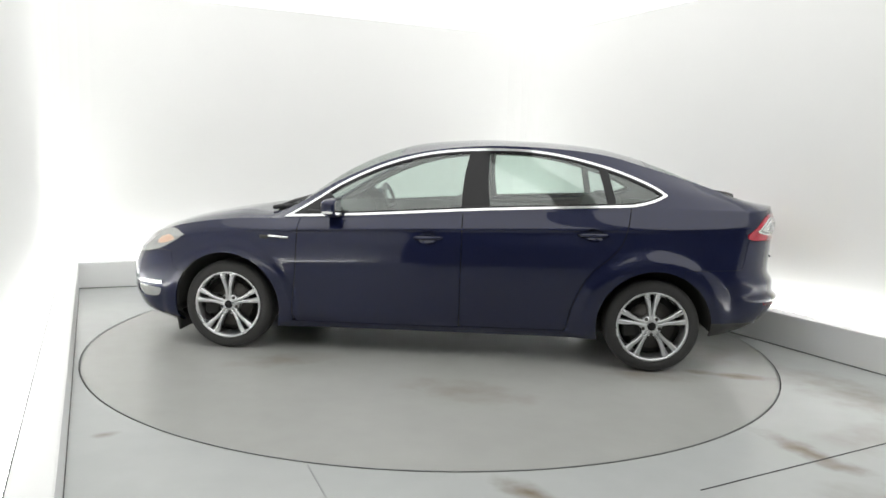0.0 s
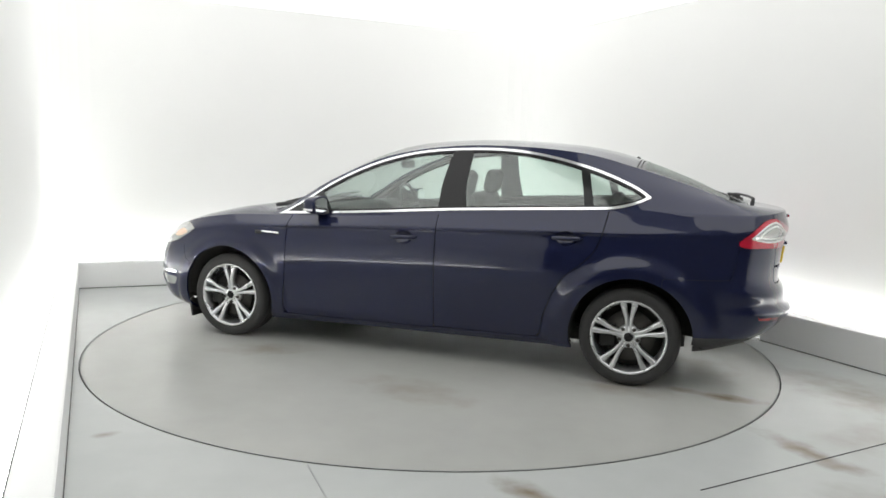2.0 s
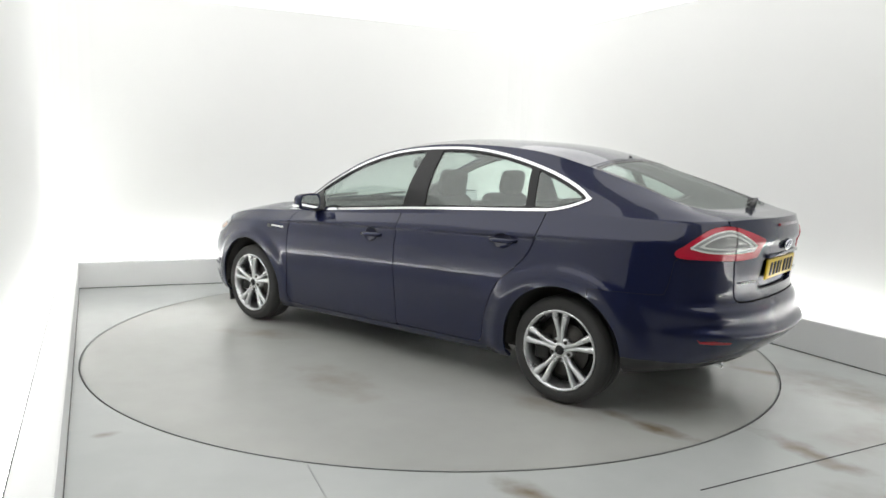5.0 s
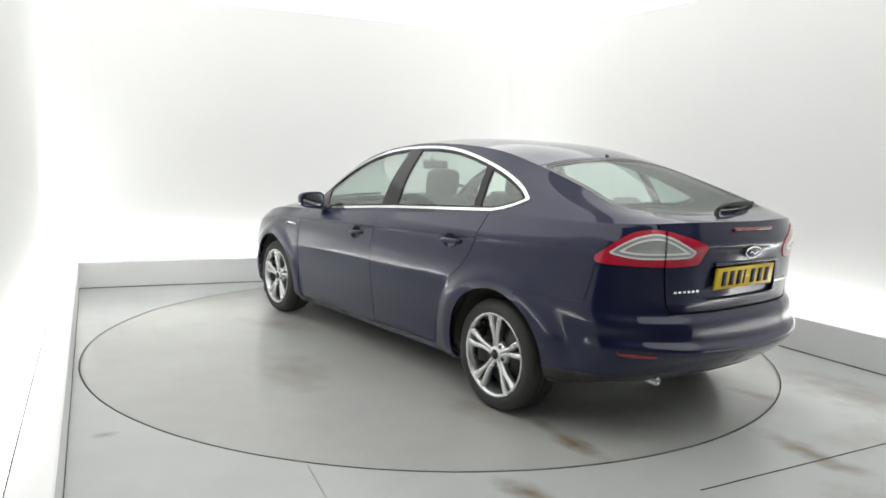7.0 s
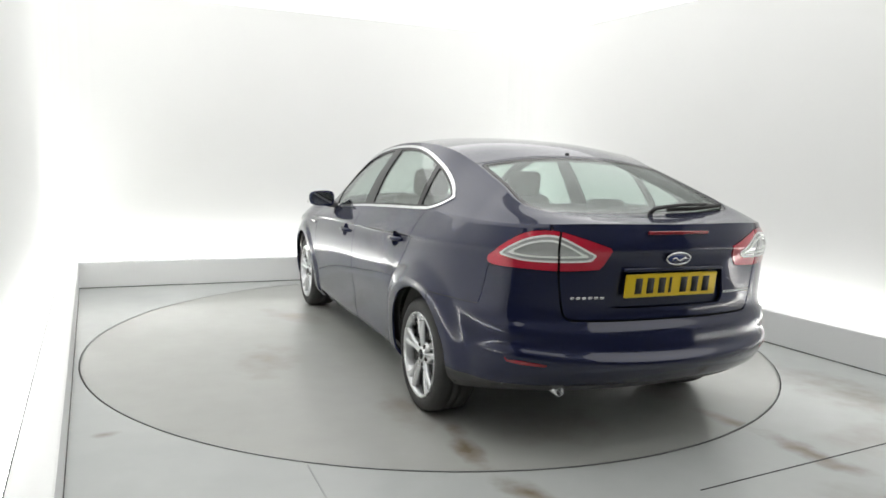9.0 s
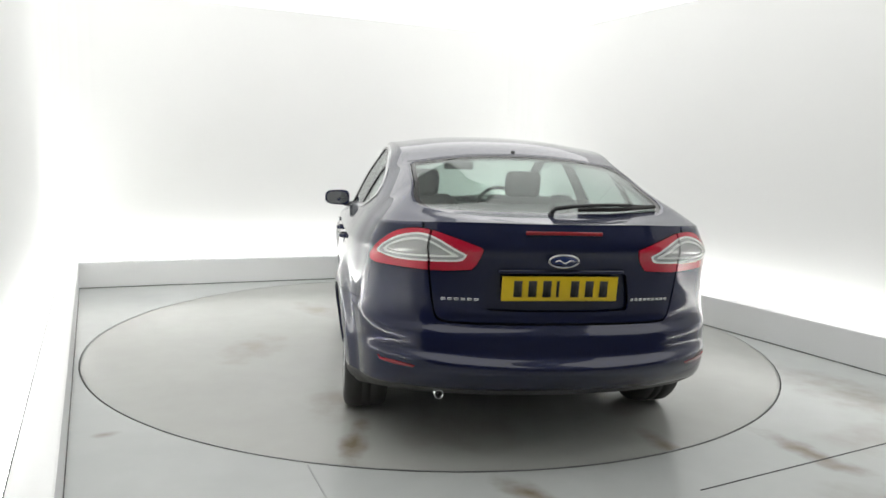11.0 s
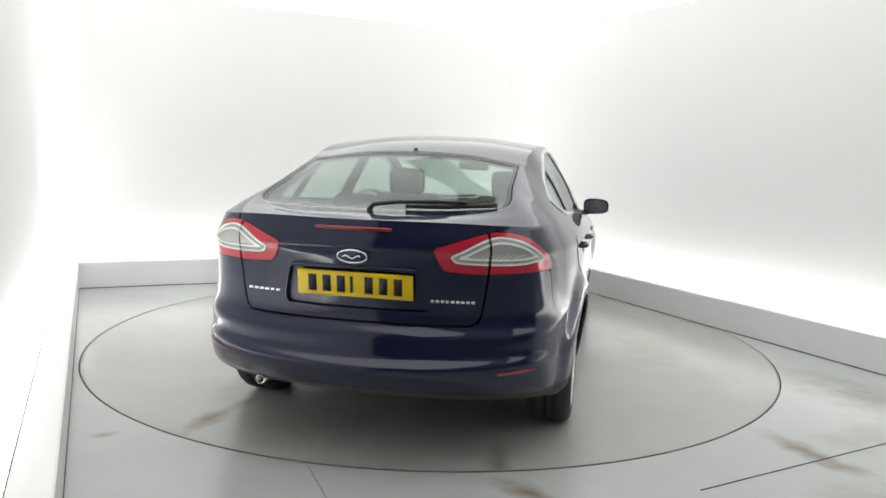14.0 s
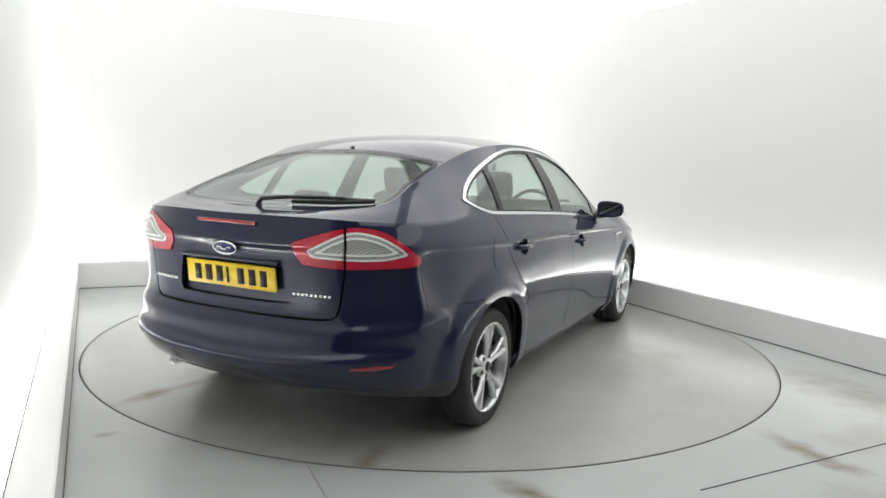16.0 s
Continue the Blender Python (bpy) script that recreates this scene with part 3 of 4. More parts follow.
def build_car():
    car = new("car")
    tagged(car, "dark navy blue five-door hatchback with silver alloy wheels on the turntable", "car")
    lower, upper = flared(skin(LOWER, 6)), skin([W6, W7, W8], 14)
    roof = skin([W8, W8M, W9], 7, True)

    def panel(name, patch, mat=PAINT, label="", push=0.0, depth=0.012, parent=car, mirror=False):
        pt = patch.pushed(push) if push else patch
        if mirror:
            pt = pt.mirrored()
        return part(name, pt.thick(depth).data(), mat, parent, label)

    def pair(name, patch, mat=PAINT, label="", push=0.0, depth=0.012):
        return [panel(name, patch, mat, label, push, depth, mirror=m) for m in (False, True)]

    # wheel arches
    R_ARCH = 0.368
    for xc in (1.43, -1.43):
        field = lambda V, xc=xc: np.where(V[:, 1] > 0.45, np.hypot(V[:, 0] - xc, V[:, 2] - HUB_Z) - R_ARCH, 1.0)
        lip, lower = lower.cut(field)
        V = []
        n = 40
        prof = ((R_ARCH + .05, .865), (R_ARCH + .003, .885), (R_ARCH + .006, .60), (.05, .60))
        for k in range(n + 1):
            a = math.pi * (-0.02 + 1.04 * k / n)
            for rr, y in prof:
                V.append((xc + rr * math.cos(a), y, HUB_Z + rr * math.sin(a)))
        F = [[4 * k + i, 4 * k + 4 + i, 4 * k + 5 + i, 4 * k + 1 + i] for k in range(n) for i in range(3)]
        liner = Patch(np.c_[np.array(V), np.zeros((len(V), 2))], F)
        pair("arch_liner", liner, UNDER, "black wheel-arch liner", 0, 0.004)
    # tail lamps
    lampf = qz([(-1.195, .915), (-1.23, .885), (-1.45, .878), (-1.70, .872), (-1.905, .882), (-1.975, .977), (-1.80, 1.020), (-1.62, 1.05), (-1.45, 1.036), (-1.31, .978)], 1, (0, 4, 5))
    lamp, lower = lower.cut(lampf, -GAPW / 2, GAPW / 2)
    # hatch on the tail
    hatchf = yz_rear([(.60, 1.3), (.592, 1.05), (.567, .86), (.545, .71), (.525, .662), (.47, .648), (.25, .645), (-.3, .645), (-.3, 1.3)], (0, 6, 7, 8))
    hatch, lower = lower.cut(hatchf, -0.005, 0.004)
    plate_nook = yz_rear([(.30, .872), (.325, .725), (.25, .70), (-.3, .70), (-.3, .872)], (0, 3, 4))
    nook, hatch = hatch.cut(plate_nook)
    # lamps in two halves, split at the hatch line
    split = lambda V: -(V[:, 0] + V[:, 1]) - 1.665
    outer, inner = lamp.cut(split, -0.007, 0.007)
    clearf = qz([(-1.285, .936), (-1.45, .914), (-1.66, .911), (-1.848, .917), (-1.882, .950), (-1.66, 1.025), (-1.50, 1.020), (-1.37, .979)], 1, (0, 3, 4))
    rimf = lambda V: clearf(V) + 0.0085
    for nm, half in (("tail_lamp", outer), ("hatch_lamp", inner)):
        clear, red = half.cut(clearf)
        rim, clear = clear.cut(lambda V: -rimf(V))
        for m in (False, True):
            ob = panel(nm, red, LAMP_RED, "red tail lamp with a clear centre", 0.004, 0.03, mirror=m)
            panel("clear_lens", clear, LAMP_CLEAR, "clear ribbed lens", 0.002, 0.02, parent=ob, mirror=m)
            panel("lens_rim", rim, LAMP_SILVER, "silver rim of the lens", 0.006, 0.02, parent=ob, mirror=m)
            band = clear.clip(clearf(clear.V) + 0.021)
            band = band.clip(-(clearf(band.V) + 0.030)) if band.F else band
            for piece in band.islands():
                panel("light_bar", piece, LAMP_SILVER, "silver light bar", 0.008, 0.008, parent=ob, mirror=m)
    # doors
    fdoor = xz([(.955, 1.3), (.94, .93), (.945, .60), (.975, .30), (.955, .225), (.90, .215), (-.10, .228), (-.165, .236), (-.168, .60), (-.168, 1.3)], (0, 7, 9))
    rdoor = xz([(-.168, 1.3), (-.168, .60), (-.165, .236), (-.80, .245), (-.87, .262), (-.905, .42), (-1.0, .625), (-1.13, .745), (-1.215, .86), (-1.26, 1.07), (-1.28, 1.3)], (0, 2, 10))
    d1, lower = lower.cut(fdoor, -GAPW, GAPW)
    d2, lower = lower.cut(rdoor, -GAPW, GAPW)
    # scooped recesses behind the door handles
    cups = []
    for cx, cz in ((.055, .824), (-1.02, .884)):
        oval = xz([(cx + .064 * math.cos(a), cz + .046 * math.sin(a)) for a in np.linspace(0, 2 * math.pi, 20, endpoint=False)], (), 2)
        if cx > 0:
            cup, d1 = d1.cut(oval)
        else:
            cup, d2 = d2.cut(oval)
        dip = cup.pushed(-0.006)
        depth = np.clip(-oval(cup.V) / 0.035, 0, 1)
        dip.V[:, 1] = cup.V[:, 1] - 0.026 * depth * (2 - depth)
        cups.append(dip)
    # bumpers, headlamp, fog lamp
    headf = qz([(.86, .775), (1.0, .705), (1.15, .655), (1.5, .615), (1.85, .60), (1.8, .665), (1.5, .72), (1.25, .79), (1.05, .81)], -1, (0, 4))
    head, lower = lower.cut(headf, -GAPW / 2, GAPW / 2)
    rb = xz([(-1.60, .685), (-1.93, .69), (-1.985, .715), (-2.015, .88), (-2.8, .88), (-2.8, 0), (-1.60, 0)], (0, 3, 4, 5, 6))
    rear_b, lower = lower.cut(rb, -GAPW / 2, GAPW / 2)
    fb = xz([(1.5, .53), (1.78, .54), (1.84, .66), (3, .67), (3, 0), (1.5, 0)], (0, 2, 3, 4, 5))
    front_b, lower = lower.cut(fb, -GAPW / 2, GAPW / 2)
    reflf = qz([(-1.37, .478), (-1.38, .460), (-1.655, .440), (-1.66, .459)], 1, (0, 1, 2, 3))
    refl, rear_b = rear_b.cut(reflf)
    valance, rear_b = rear_b.cut(lambda V: V[:, 2] - 0.335 - 0.03 * np.clip(V[:, 1] - 0.5, 0, 1))
    fogf = qz([(1.04, .395), (1.10, .335), (1.36, .33), (1.40, .395)], -1, (0,))
    fog, front_b = front_b.cut(fogf)
    barf2 = qz([(1.02, .425), (1.02, .448), (1.42, .442), (1.42, .42)], -1, (0, 1, 2, 3))
    bar, front_b = front_b.cut(barf2)
    grillef = lambda V: np.where(V[:, 0] > 1.9, np.maximum(V[:, 1] - 0.52, np.abs(V[:, 2] - 0.36) - 0.09), 1.0)
    grille, front_b = front_b.cut(grillef)
    sill, lower = lower.cut(lambda V: np.where((V[:, 0] < 1.05) & (V[:, 0] > -1.1), V[:, 2] - 0.222, 1.0))

    # side windows
    dlo = xz([(1.06, .915), (.862, 1.042), (.704, 1.149), (.508, 1.250), (.314, 1.325), (.122, 1.376), (-.064, 1.405), (-.256, 1.419), (-.447, 1.424), (-.637, 1.416),
              (-.826, 1.39), (-1.016, 1.348), (-1.205, 1.292), (-1.394, 1.215), (-1.505, 1.148), (-1.41, 1.103), (-1.30, 1.074), (-1.2, 1.064), (-.7, 1.037), (-.22, 1.008), (.3, .967), (.64, .942)], (0, 14))
    win, upper = upper.cut(dlo)
    trim, win = win.cut(lambda V: -dlo(V) - 0.0155)
    pillar_b = xz([(-.155, .95), (-.36, .95), (-.325, 1.2), (-.33, 1.45), (-.20, 1.45), (-.16, 1.2)], (0, 1, 3, 4))
    mirror_tri = xz([(1.1, .85), (.64, .85), (.65, .98), (.80, 1.13), (1.1, 1.13)], (0, 1, 3, 4))
    divide = xz([(-1.13, 1.0), (-1.185, 1.0), (-1.10, 1.35), (-1.045, 1.35)], (0, 1, 2, 3))
    frames, panes = Patch(np.zeros((0, 5)), []), win
    edge, panes = panes.cut(lambda V: -dlo(V) - 0.027)
    frames = frames + edge
    for f in (pillar_b, mirror_tri, divide):
        fr, panes = panes.cut(f)
        frames = frames + fr
    pane_front = panes.cut(lambda V: -(V[:, 0] + 0.25))[0]
    rest = panes.cut(lambda V: V[:, 0] + 0.25)[0]
    qline = xz([(-1.16, .9), (-2, .9), (-2, 1.5), (-1.07, 1.5)], (0, 1, 2, 3))
    pane_q, pane_rear = rest.cut(qline)
    fr_front, fr_rear = frames.cut(lambda V: -(V[:, 0] + 0.26))

    # screens
    wsf = lambda V: np.maximum(np.maximum(5.12 - V[:, 3], V[:, 3] - 7.0), 0.10 - V[:, 4])
    ws, roof = roof.cut(wsf, -0.01, 0.01)
    rsf = lambda V: np.maximum(np.maximum((11.12 - V[:, 3]) * 0.35, (V[:, 3] - 13.30 + 0.35 * np.clip(0.5 - V[:, 4], 0, 1) ** 1.5) * 0.3), (0.05 - V[:, 4]) * 0.3)
    rs, roof = roof.cut(rsf, -0.003, 0.003)
    rs_band, rs_clear = rs.cut(lambda V: -rsf(V) - 0.022)
    hatch_top, roof = roof.cut(lambda V: 11.06 - V[:, 3], -0.012, 0.012)
    bonnet, roof = roof.cut(lambda V: V[:, 3] - 5.0)
    bonnet_side, upper = upper.cut(lambda V: V[:, 3] - 4.9)

    flapf = xz([(-1.245, .945), (-1.395, .955), (-1.41, .80), (-1.26, .79)])
    panel("fuel_flap", lower.cut(flapf)[0], PAINT, "", 0.002, 0.006, mirror=True)

    # link the panels
    shell = lower + upper
    part("body_shell", shell.both().thick(0.012).data(), PAINT, car, "dark navy metallic body side and roof pillars")
    part("roof_panel", roof.both().thick(0.012).data(), PAINT, car)
    part("bonnet", (bonnet + bonnet_side).both().thick(0.012).data(), PAINT, car)
    part("rear_bumper", rear_b.both().thick(0.012).data(), PAINT, car)
    part("rear_valance", valance.both().thick(0.012).data(), BLACK_PLASTIC, car, "black plastic lower bumper edge")
    part("front_bumper", front_b.both().thick(0.012).data(), PAINT, car)
    part("lower_grille", grille.both().pushed(-0.03).thick(0.01).data(), BLACK_PLASTIC, car, "black lower grille")
    tailgate = part("tailgate", (hatch.both() + hatch_top.both()).thick(0.012).data(), PAINT, car)
    part("plate_recess", nook.both().pushed(-0.022).thick(0.008).data(), PAINT, tailgate)
    for m in (False, True):
        fd = panel("front_door", d1, PAINT, "", 0, 0.02, mirror=m)
        rd = panel("rear_door", d2, PAINT, "", 0, 0.02, mirror=m)
        panel("window_frame", fr_front, BLACK_GLOSS, "black window frame and pillar", 0.001, 0.02, fd, m)
        panel("window_frame", fr_rear, BLACK_GLOSS, "black window frame and pillar", 0.001, 0.02, rd, m)
        panel("window_pane", pane_front, SIDE_GLASS, "green-tinted side window", -0.004, 0.003, fd, m)
        panel("window_pane", pane_rear, SIDE_GLASS, "green-tinted side window", -0.004, 0.003, rd, m)
        panel("quarter_window", pane_q, SIDE_GLASS, "small green-tinted quarter window", -0.004, 0.003, car, m)
        panel("window_trim", trim, CHROME, "bright chrome window surround", 0.005, 0.012, car, m)
        panel("sill", sill, PAINT, "", 0, 0.02, car, m)
        hl = panel("headlamp", head, HEAD_CLEAR, "clear headlamp", 0.003, 0.04, car, m)
        amb = head.cut(qz([(.955, .742), (1.05, .708), (1.14, .705), (1.12, .742), (1.03, .762)], -1))[0]
        panel("indicator", amb, AMBER, "amber turn signal", 0.006, 0.006, hl, m)
        panel("fog_lamp", fog, HEAD_CLEAR, "clear fog lamp", -0.006, 0.03, car, m)
        panel("fog_trim", bar, CHROME, "chrome strip over the fog lamp", 0.008, 0.012, car, m)
        panel("rear_reflector", refl, LAMP_DARK_RED, "slim red bumper reflector", 0.003, 0.01, car, m)
        handles(fd, rd, m)
        for dr, cup in zip((fd, rd), cups):
            panel("handle_recess", cup, PAINT, "scooped handle recess", 0, 0.004, dr, m)
        door_mirror(fd, m)
        vent = box_bm((.14, .012, .016), (0, 0, 0), 0.0055)
        vb = part("wing_vent", vent, CHROME, car, "chrome wing vent strip")
        vb.matrix_local = pose(1.065, -.929 if m else .929, .793, 0, -3, -2 if m else 2)
        dark = part("vent_slot", box_bm((.06, .010, .026), (0, 0, 0), 0.006), BLACK_PLASTIC, car, "black vent slot")
        dark.matrix_local = pose(1.165, -.922 if m else .922, .788, 0, -3, -2 if m else 2)
        flap = part("mud_flap", box_bm((.02, .20, .13), (0, 0, 0), 0.006), BLACK_PLASTIC, car, "black air deflector before the wheel")
        flap.matrix_local = pose(1.80, -.76 if m else .76, .165, 0, 10, 0)
    part("windscreen", ws.both().pushed(-0.003).thick(0.004).data(), SIDE_GLASS, car, "tinted windscreen")
    part("rear_window", rs_clear.both().pushed(-0.002).thick(0.004).data(), REAR_GLASS, tailgate, "tinted rear window")
    part("rear_window_band", rs_band.both().pushed(-0.001).thick(0.006).data(), BLACK_GLOSS, tailgate, "black edge of the rear window")

    # dark inside of the panels, floor pan and lining
    inner_low = flared(skin(LOWER, 2))
    for xc in (1.43, -1.43):
        inner_low = inner_low.cut(lambda V, xc=xc: np.where(V[:, 1] > 0.45, np.hypot(V[:, 0] - xc, V[:, 2] - HUB_Z) - R_ARCH - 0.005, 1.0))[1]
    part("inner_panel", inner_low.both().pushed(-0.045).thick(0.004).data(), UNDER, car, "black inner panels")
    pan_o = [(2.1, -.55), (2.1, .55), (1.85, .62), (-1.6, .62), (-1.75, .5), (-1.75, -.5), (-1.6, -.62), (1.85, -.62)]
    part("floor_pan", prism(pan_o[::-1], 0.19, 0.27), UNDER, car, "black underbody", smooth=False)
    inner_roof = roof.cut(lambda V: 7.2 - V[:, 3])[0]
    part("roof_lining", inner_roof.both().pushed(-0.03).thick(0.006).data(), LINING, car, "grey roof lining")
    pillar_trim = upper.cut(lambda V: np.maximum(5.2 - V[:, 3], V[:, 3] - 13.6))[0]
    part("pillar_lining", pillar_trim.both().pushed(-0.03).thick(0.006).data(), LINING, car, "grey pillar lining")
    cabin(car)
    tail_details(car, tailgate)
    for x in (1.425, -1.425):
        for m in (False, True):
            wheel(car, x, m)
    return car


def handles(fd, rd, m):
    s = -1 if m else 1
    for dr, x, z, y in ((fd, 0.055, .824, .922), (rd, -1.02, .884, .914)):
        V, F = tube([(x + .095, y - .012, z - .002), (x + .075, y + .012, z), (x + .03, y + .022, z + .002), (x - .03, y + .022, z + .002), (x - .075, y + .014, z + .004), (x - .095, y - .012, z + .004)],
                    [.010, .013, .014, .014, .013, .010], 10)
        V = [(a, s * b, c) for a, b, c in V]
        if m:
            F = [f[::-1] for f in F]
        part("door_handle", (V, F), PAINT, dr, "dark navy door handle")


def door_mirror(fd, m):
    s = -1 if m else 1
    bm = bmesh.new()
    bmesh.ops.create_uvsphere(bm, u_segments=24, v_segments=14, radius=1)
    for v in bm.verts:
        x, y, z = v.co
        p = lambda a, k: math.copysign(abs(a) ** k, a)
        x, y, z = p(x, 0.75), p(y, 0.6), p(z, 0.6)
        flat = max(x, -0.25)
        v.co = (0.675 + flat * 0.085 - 0.02 * y * s * 0 , s * (0.950 + 0.098 * y), 1.005 + 0.060 * z * (1 - 0.08 * y))
    if m:
        bmesh.ops.reverse_faces(bm, faces=bm.faces[:])
    housing = part("door_mirror", bm, PAINT, fd, "dark navy door mirror")
    glass = bmesh.new()
    rim = []
    for k in range(28):
        a = 2 * math.pi * k / 28
        rim.append(glass.verts.new((.6525, s * (.950 + .083 * math.copysign(abs(math.cos(a)) ** .6, math.cos(a))), 1.005 + .048 * math.copysign(abs(math.sin(a)) ** .6, math.sin(a)))))
    face = glass.faces.new(rim)
    for v in bmesh.ops.extrude_face_region(glass, geom=[face])["geom"]:
        if isinstance(v, bmesh.types.BMVert):
            v.co.x -= .003
    bmesh.ops.recalc_face_normals(glass, faces=glass.faces[:])
    part("mirror_glass", glass, principled("mirror_glass", (.80, .82, .83), 0.03, 1.0), housing, "mirror glass", smooth=False)
    arm = box_bm((.09, .11, .035), (.70, s * .845, .952), 0.014, 3)
    part("mirror_foot", arm, BLACK_PLASTIC, housing, "black mirror foot")
    lens = box_bm((.07, .012, .016), (.70, s * 1.046, .975), 0.005)
    part("mirror_lamp", lens, LAMP_SILVER, housing, "clear side turn signal")


def wheel(car, x, m):
    s = -1 if m else 1
    w = new("wheel")
    w.parent = car
    w["label"] = "five twin-spoke silver alloy wheel"
    w.matrix_local = pose(x, s * 0.80, HUB_Z, 0, 2, 180 if m else 0)
    R = HUB_Z
    prof = [(.225, -.10), (.262, -.112), (.288, -.105), (R - .004, -.085), (R, -.06), (R, -.03), (R - .006, -.026), (R - .006, -.018), (R, -.014), (R, .014), (R - .006, .018), (R - .006, .026),
            (R, .03), (R, .06), (R - .004, .085), (.288, .105), (.262, .1135), (.238, .110), (.228, .103), (.222, .09)]
    part("tyre", lathe(prof, 72), RUBBER, w, "black road tyre")
    rim = lathe([(.226, .098), (.231, .106), (.228, .111), (.219, .109), (.212, .096), (.203, .06), (.198, -.09), (.222, -.10)], 72)
    part("rim", rim, ALLOY, w)
    # twin spokes
    V, F = [], []
    for k in range(5):
        a0 = math.pi / 2 + k * 2 * math.pi / 5
        for sg in (-1, 1):
            rows = []
            for r, off, hw, y in ((.030, .012, .0125, .083), (.067, .0105, .0110, .088), (.105, .0125, .0120, .093), (.135, .0185, .0135, .097), (.165, .0265, .0160, .099), (.195, .0325, .0185, .1005), (.216, .0350, .0215, .101)):
                rows.append([(r, sg * off - hw, y - .006), (r, sg * off - hw * .55, y + .004), (r, sg * off + hw * .55, y + .004), (r, sg * off + hw, y - .006), (r, sg * off + hw, y - .035), (r, sg * off - hw, y - .035)])
            n0 = len(V)
            for row in rows:
                for r, t, y in row:
                    V.append((r * math.cos(a0) - t * math.sin(a0), y, r * math.sin(a0) + t * math.cos(a0)))
            for i in range(len(rows) - 1):
                for j in range(6):
                    F.append([n0 + i * 6 + j, n0 + i * 6 + (j + 1) % 6, n0 + (i + 1) * 6 + (j + 1) % 6, n0 + (i + 1) * 6 + j])
    part("spokes", (V, F), ALLOY, w, "five silver twin spokes")
    part("hub", lathe([(.0005, .093), (.028, .093), (.034, .089), (.066, .084), (.074, .06), (.074, .02)], 36), ALLOY, w)
    part("hub_cap", lathe([(.0005, .0985), (.025, .0975), (.030, .090)], 30), BLACK_GLOSS, w, "dark round hub cap")
    for k in range(5):
        a = math.pi / 2 + math.pi / 5 + k * 2 * math.pi / 5
        V, F = lathe([(.0005, .0915), (.0085, .0915), (.0115, .088), (.0115, .07)], 12)
        V = [(vx + .056 * math.cos(a), vy, vz + .056 * math.sin(a)) for vx, vy, vz in V]
        part("wheel_nut", (V, F), DISC_STEEL, w, "steel wheel nut")
    part("brake_disc", lathe([(.0005, .045), (.155, .045), (.155, .02), (.0005, .02)], 40), DISC_STEEL, w, "grey steel brake disc")
    part("back_plate", lathe([(.0005, .0), (.20, .0), (.20, -.02)], 40), UNDER, w, "black plate behind the brake")
    cal = box_bm((.10, .06, .15), (.13, .04, .0), 0.015)
    part("brake_caliper", cal, UNDER, w, "dark brake caliper")


def cabin(car):
    def seat(x, y, w, name="front_seat"):
        st = new(name)
        st.parent = car
        st["label"] = "dark grey fabric car seat with headrest"
        part("cushion", box_bm((.50, w, .16), (x + .22, y, .46), .05, 3, pose(0, 0, 0, 0, -6)), FABRIC, st)
        part("backrest", box_bm((.13, w, .60), (x - .12, y, .80), .05, 3, pose(0, 0, 0, 0, -16)), FABRIC, st)
        return st
    for y in (.37, -.37):
        st = seat(0.05, y, .50)
        part("headrest", box_bm((.10, .26, .19), (-.20, y, 1.178), .05, 4, pose(0, 0, 0, 0, -12)), FABRIC, st)
        for dy in (-.06, .06):
            part("headrest_post", tube([(-.19, y + dy, 1.05), (-.20, y + dy, 1.20)], .006), CHROME, st, "steel headrest post")
    bench = seat(-0.95, 0, 1.24, "rear_bench")
    for y in (.40, -.40):
        part("headrest", box_bm((.09, .26, .12), (-1.19, y, 1.07), .04, 4, pose(0, 0, 0, 0, -15)), FABRIC, bench)
    part("dashboard", box_bm((.42, 1.36, .34), (.90, 0, .80), .07, 3, pose(0, 0, 0, 0, 6)), DASH, car, "dark grey dashboard")
    part("cabin_floor", box_bm((2.6, 1.3, .03), (-.1, 0, .30)), CARPET, car, "black carpet")
    part("parcel_shelf", box_bm((.72, 1.16, .03), (-1.62, 0, .985), .008), CARPET, car, "black parcel shelf")
    ring = [(0.52 + .055 * math.sin(a), -.37 + .185 * math.cos(a), .945 + .175 * math.sin(a)) for a in np.linspace(0, 2 * math.pi, 33)]
    part("steering_wheel", join(tube(ring, .015), tube([(.52, -.54, .945), (.54, -.37, .93), (.52, -.20, .945)], .018)), BLACK_PLASTIC, car, "black steering wheel")
    part("cowl", box_bm((.10, 1.30, .03), (1.15, 0, .972), .012, 2, pose(0, 0, 0, 0, 8)), BLACK_PLASTIC, car, "black scuttle panel")
    for y in (.42, -.18):
        part("front_wiper", tube([(1.13, y + .18, .985), (1.10, y, 1.008), (1.06, y - .32, 1.03)], .011), BLACK_PLASTIC, car, "black windscreen wiper")
    part("rear_view_mirror", box_bm((.03, .24, .065), (.40, 0, 1.295), .018, 3), BLACK_PLASTIC, car, "black rear-view mirror")
    part("mirror_stem", tube([(.40, 0, 1.31), (.46, 0, 1.345)], .012), BLACK_PLASTIC, car)
    for s in (1, -1):
        part("door_lining", box_bm((2.0, .04, .55), (-.10, s * .80, .70), .015), DASH, car, "dark grey door lining")


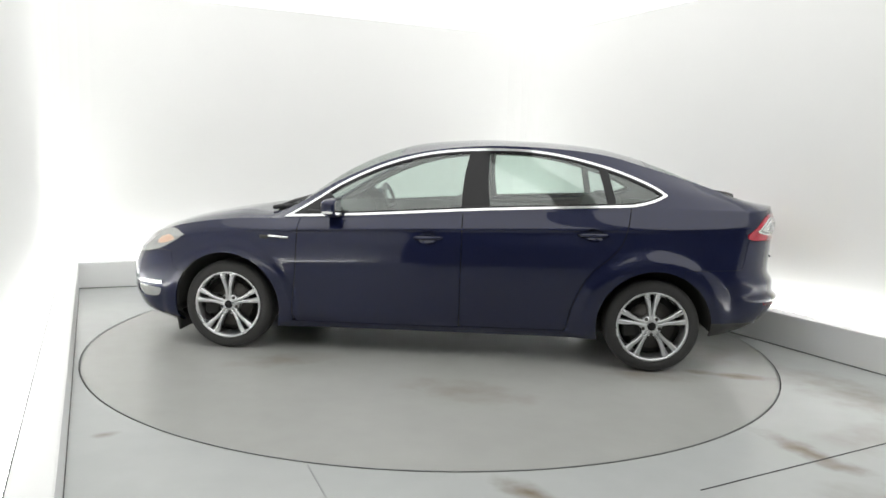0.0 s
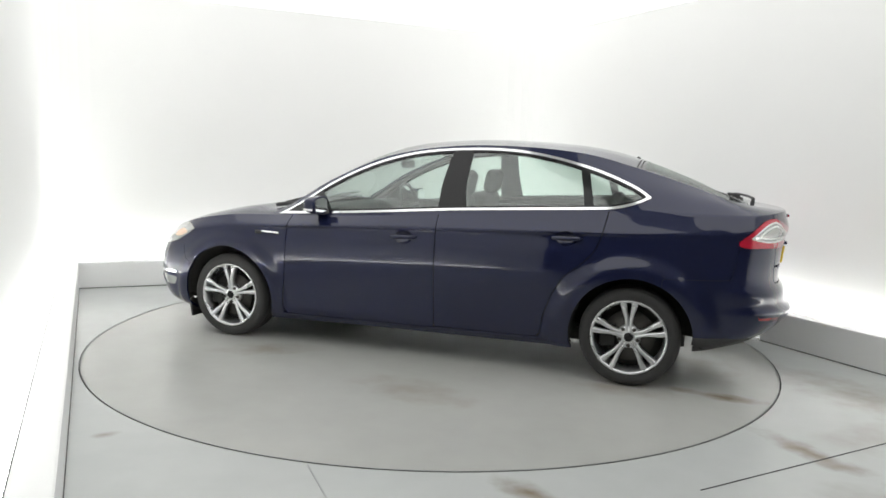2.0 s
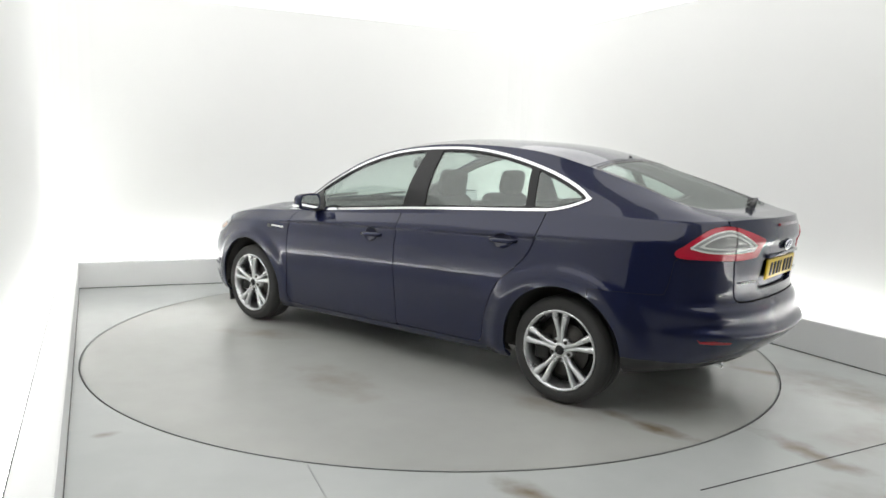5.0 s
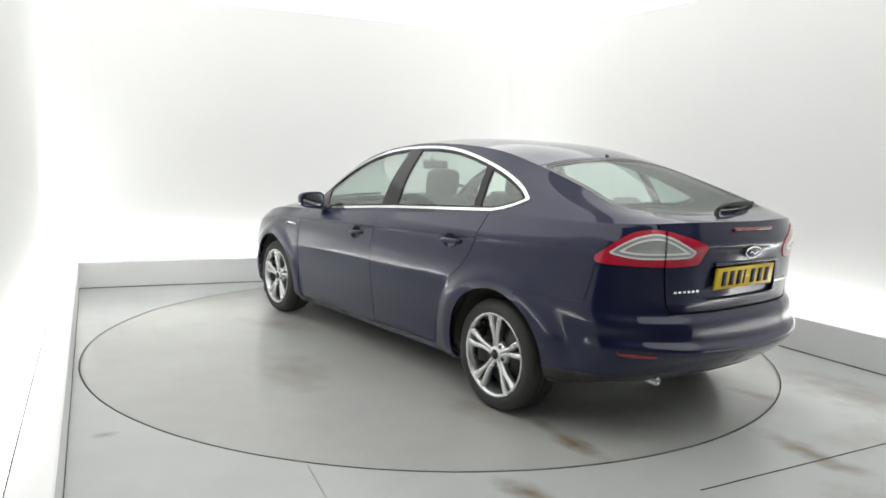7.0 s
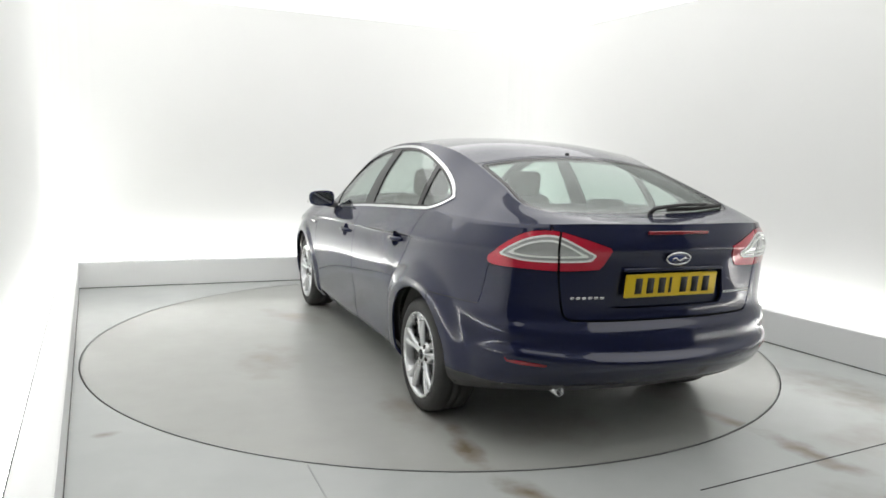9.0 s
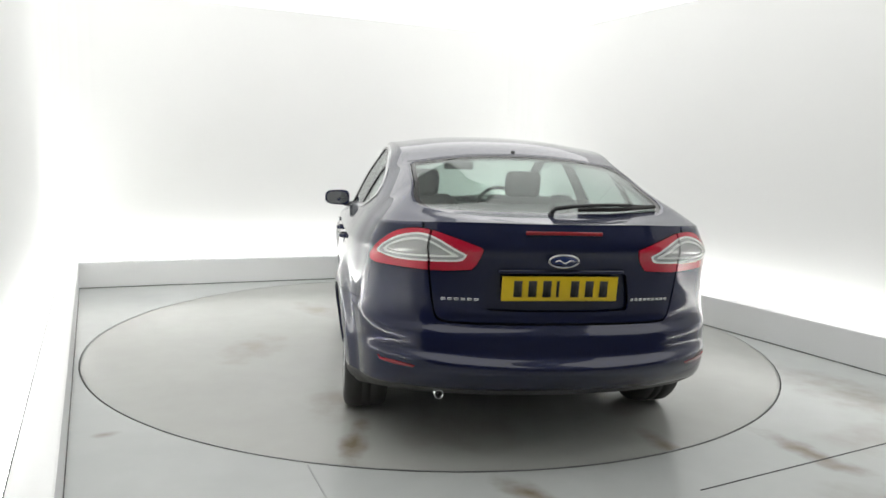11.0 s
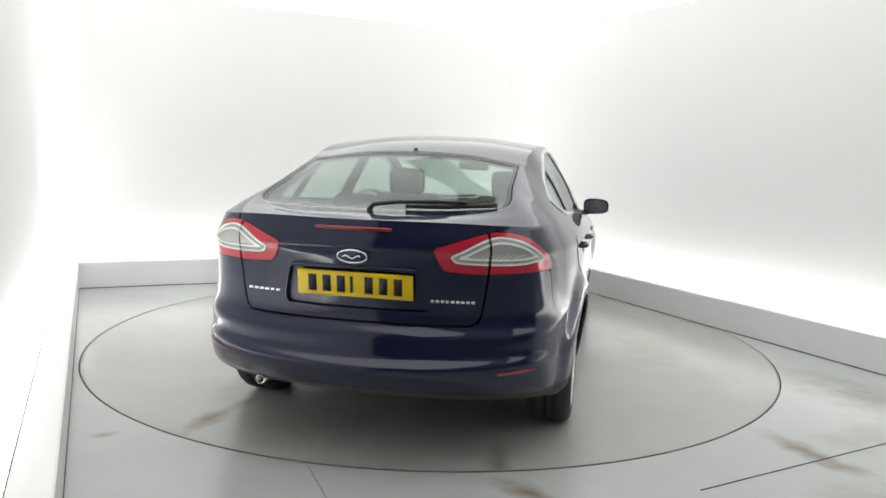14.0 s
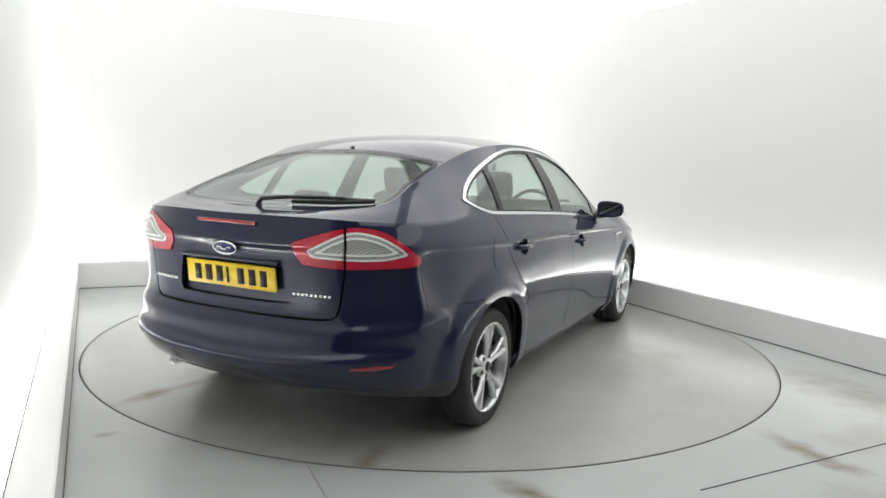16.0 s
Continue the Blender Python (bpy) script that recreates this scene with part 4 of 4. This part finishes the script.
def tail_details(car, gate):
    # number plate with plain bars in place of characters
    plate = part("number_plate", box_bm((.012, .52, .111), (0, 0, 0), .004), PLATE_YELLOW, gate, "yellow rear number plate with black bars")
    plate.matrix_local = pose(-2.304, 0, .805, 0, -6, 0)
    for i, y in enumerate((.19, .125, .06, .012, -.065, -.13, -.195)):
        part("plate_bar", box_bm((.004, .012 if i == 3 else .036, .072), (-.0075, y, 0)), PLATE_BLACK, plate, "plain black bar")
    strip = box_bm((.03, .56, .018), (-2.310, 0, .880), .006)
    part("plate_lamp_bar", strip, PAINT, gate)
    # oval badge
    V, F = lathe([(.0005, .006), (.9, .004), (.93, .0)], 40)
    badge = part("badge", ([(y * -1 - .0, x * .062, z * .025) for x, y, z in V], F), BADGE_BLUE, gate, "blue oval badge with a silver rim")
    badge.matrix_local = pose(-2.341, 0, .930, 0, -12, 0)
    ringp = [(0, .066 * math.cos(a), .028 * math.sin(a)) for a in np.linspace(0, 2 * math.pi, 41)]
    part("badge_rim", tube(ringp, .005), BADGE_SILVER, badge, "silver badge rim")
    scr = [(-.008, .04 - .08 * t, .006 * math.sin(t * 9)) for t in np.linspace(0, 1, 20)]
    part("badge_script", tube(scr, .0035), BADGE_SILVER, badge, "silver flourish")
    # name strips as plain bars
    for y0, y1, z, x0 in ((.52, .35, .752, -2.268), (-.33, -.52, .752, -2.268)):
        n = 6 if y0 > 0 else 9
        for i in range(n):
            yc = y0 + (y1 - y0) * (i + .5) / n
            xx = -2.302 + .038 * (abs(yc) / .45) ** 2
            part("name_bar", box_bm((.006, abs(y1 - y0) / n * .74, .012), (xx - .003, yc, z), .002), BADGE_SILVER, gate, "silver name bar")
    part("brake_light_strip", box_bm((.012, .34, .016), (-2.330, 0, 1.048), .004), LAMP_DARK_RED, gate, "red high brake light strip")
    # wiper
    arm = part("rear_wiper", tube([(-2.12, .0, 1.118), (-2.125, -.02, 1.14), (-2.10, -.12, 1.152), (-2.06, -.28, 1.158), (-2.03, -.42, 1.158)], [.013, .010, .009, .008, .007]), BLACK_PLASTIC, gate, "black rear wiper arm")
    part("wiper_blade", join(tube([(-2.06, -.15, 1.132), (-2.04, -.34, 1.136), (-1.99, -.555, 1.150)], .010), tube([(-2.045, -.20, 1.150), (-2.02, -.36, 1.156), (-1.99, -.52, 1.150)], .007)), RUBBER, arm, "black wiper blade")
    part("wiper_pivot", lathe([(.0005, .022), (.011, .022), (.014, .016), (.014, 0)], 20), BLACK_PLASTIC, arm, "black wiper pivot cap").matrix_local = pose(-2.12, 0, 1.10, 90, 0, 0)
    # aerial and exhaust
    part("aerial", join(tube([(-1.345, 0, 1.372), (-1.36, 0, 1.398)], [.018, .011])), BLACK_PLASTIC, car, "short black roof aerial base")
    part("tailpipe", lathe([(.018, -.10), (.022, -.10), (.022, .06), (.018, .06), (.018, -.10)], 20), CHROME, car, "bright exhaust tailpipe").matrix_local = pose(-2.13, .50, .300, 0, 0, 90)


car = build_car()


def motions():
    walk(turntable, [(t, pose(0, 0, 0, 0, 0, a)) for t, a in TURN])
    rows = []
    for t, a in TURN:
        c, s = math.cos(radians(a)), math.sin(radians(a))
        rows.append((t, pose(c * CAR_OFF[0] - s * CAR_OFF[1], s * CAR_OFF[0] + c * CAR_OFF[1], 0, 0, 0, a)))
    walk(car, rows)


motions()
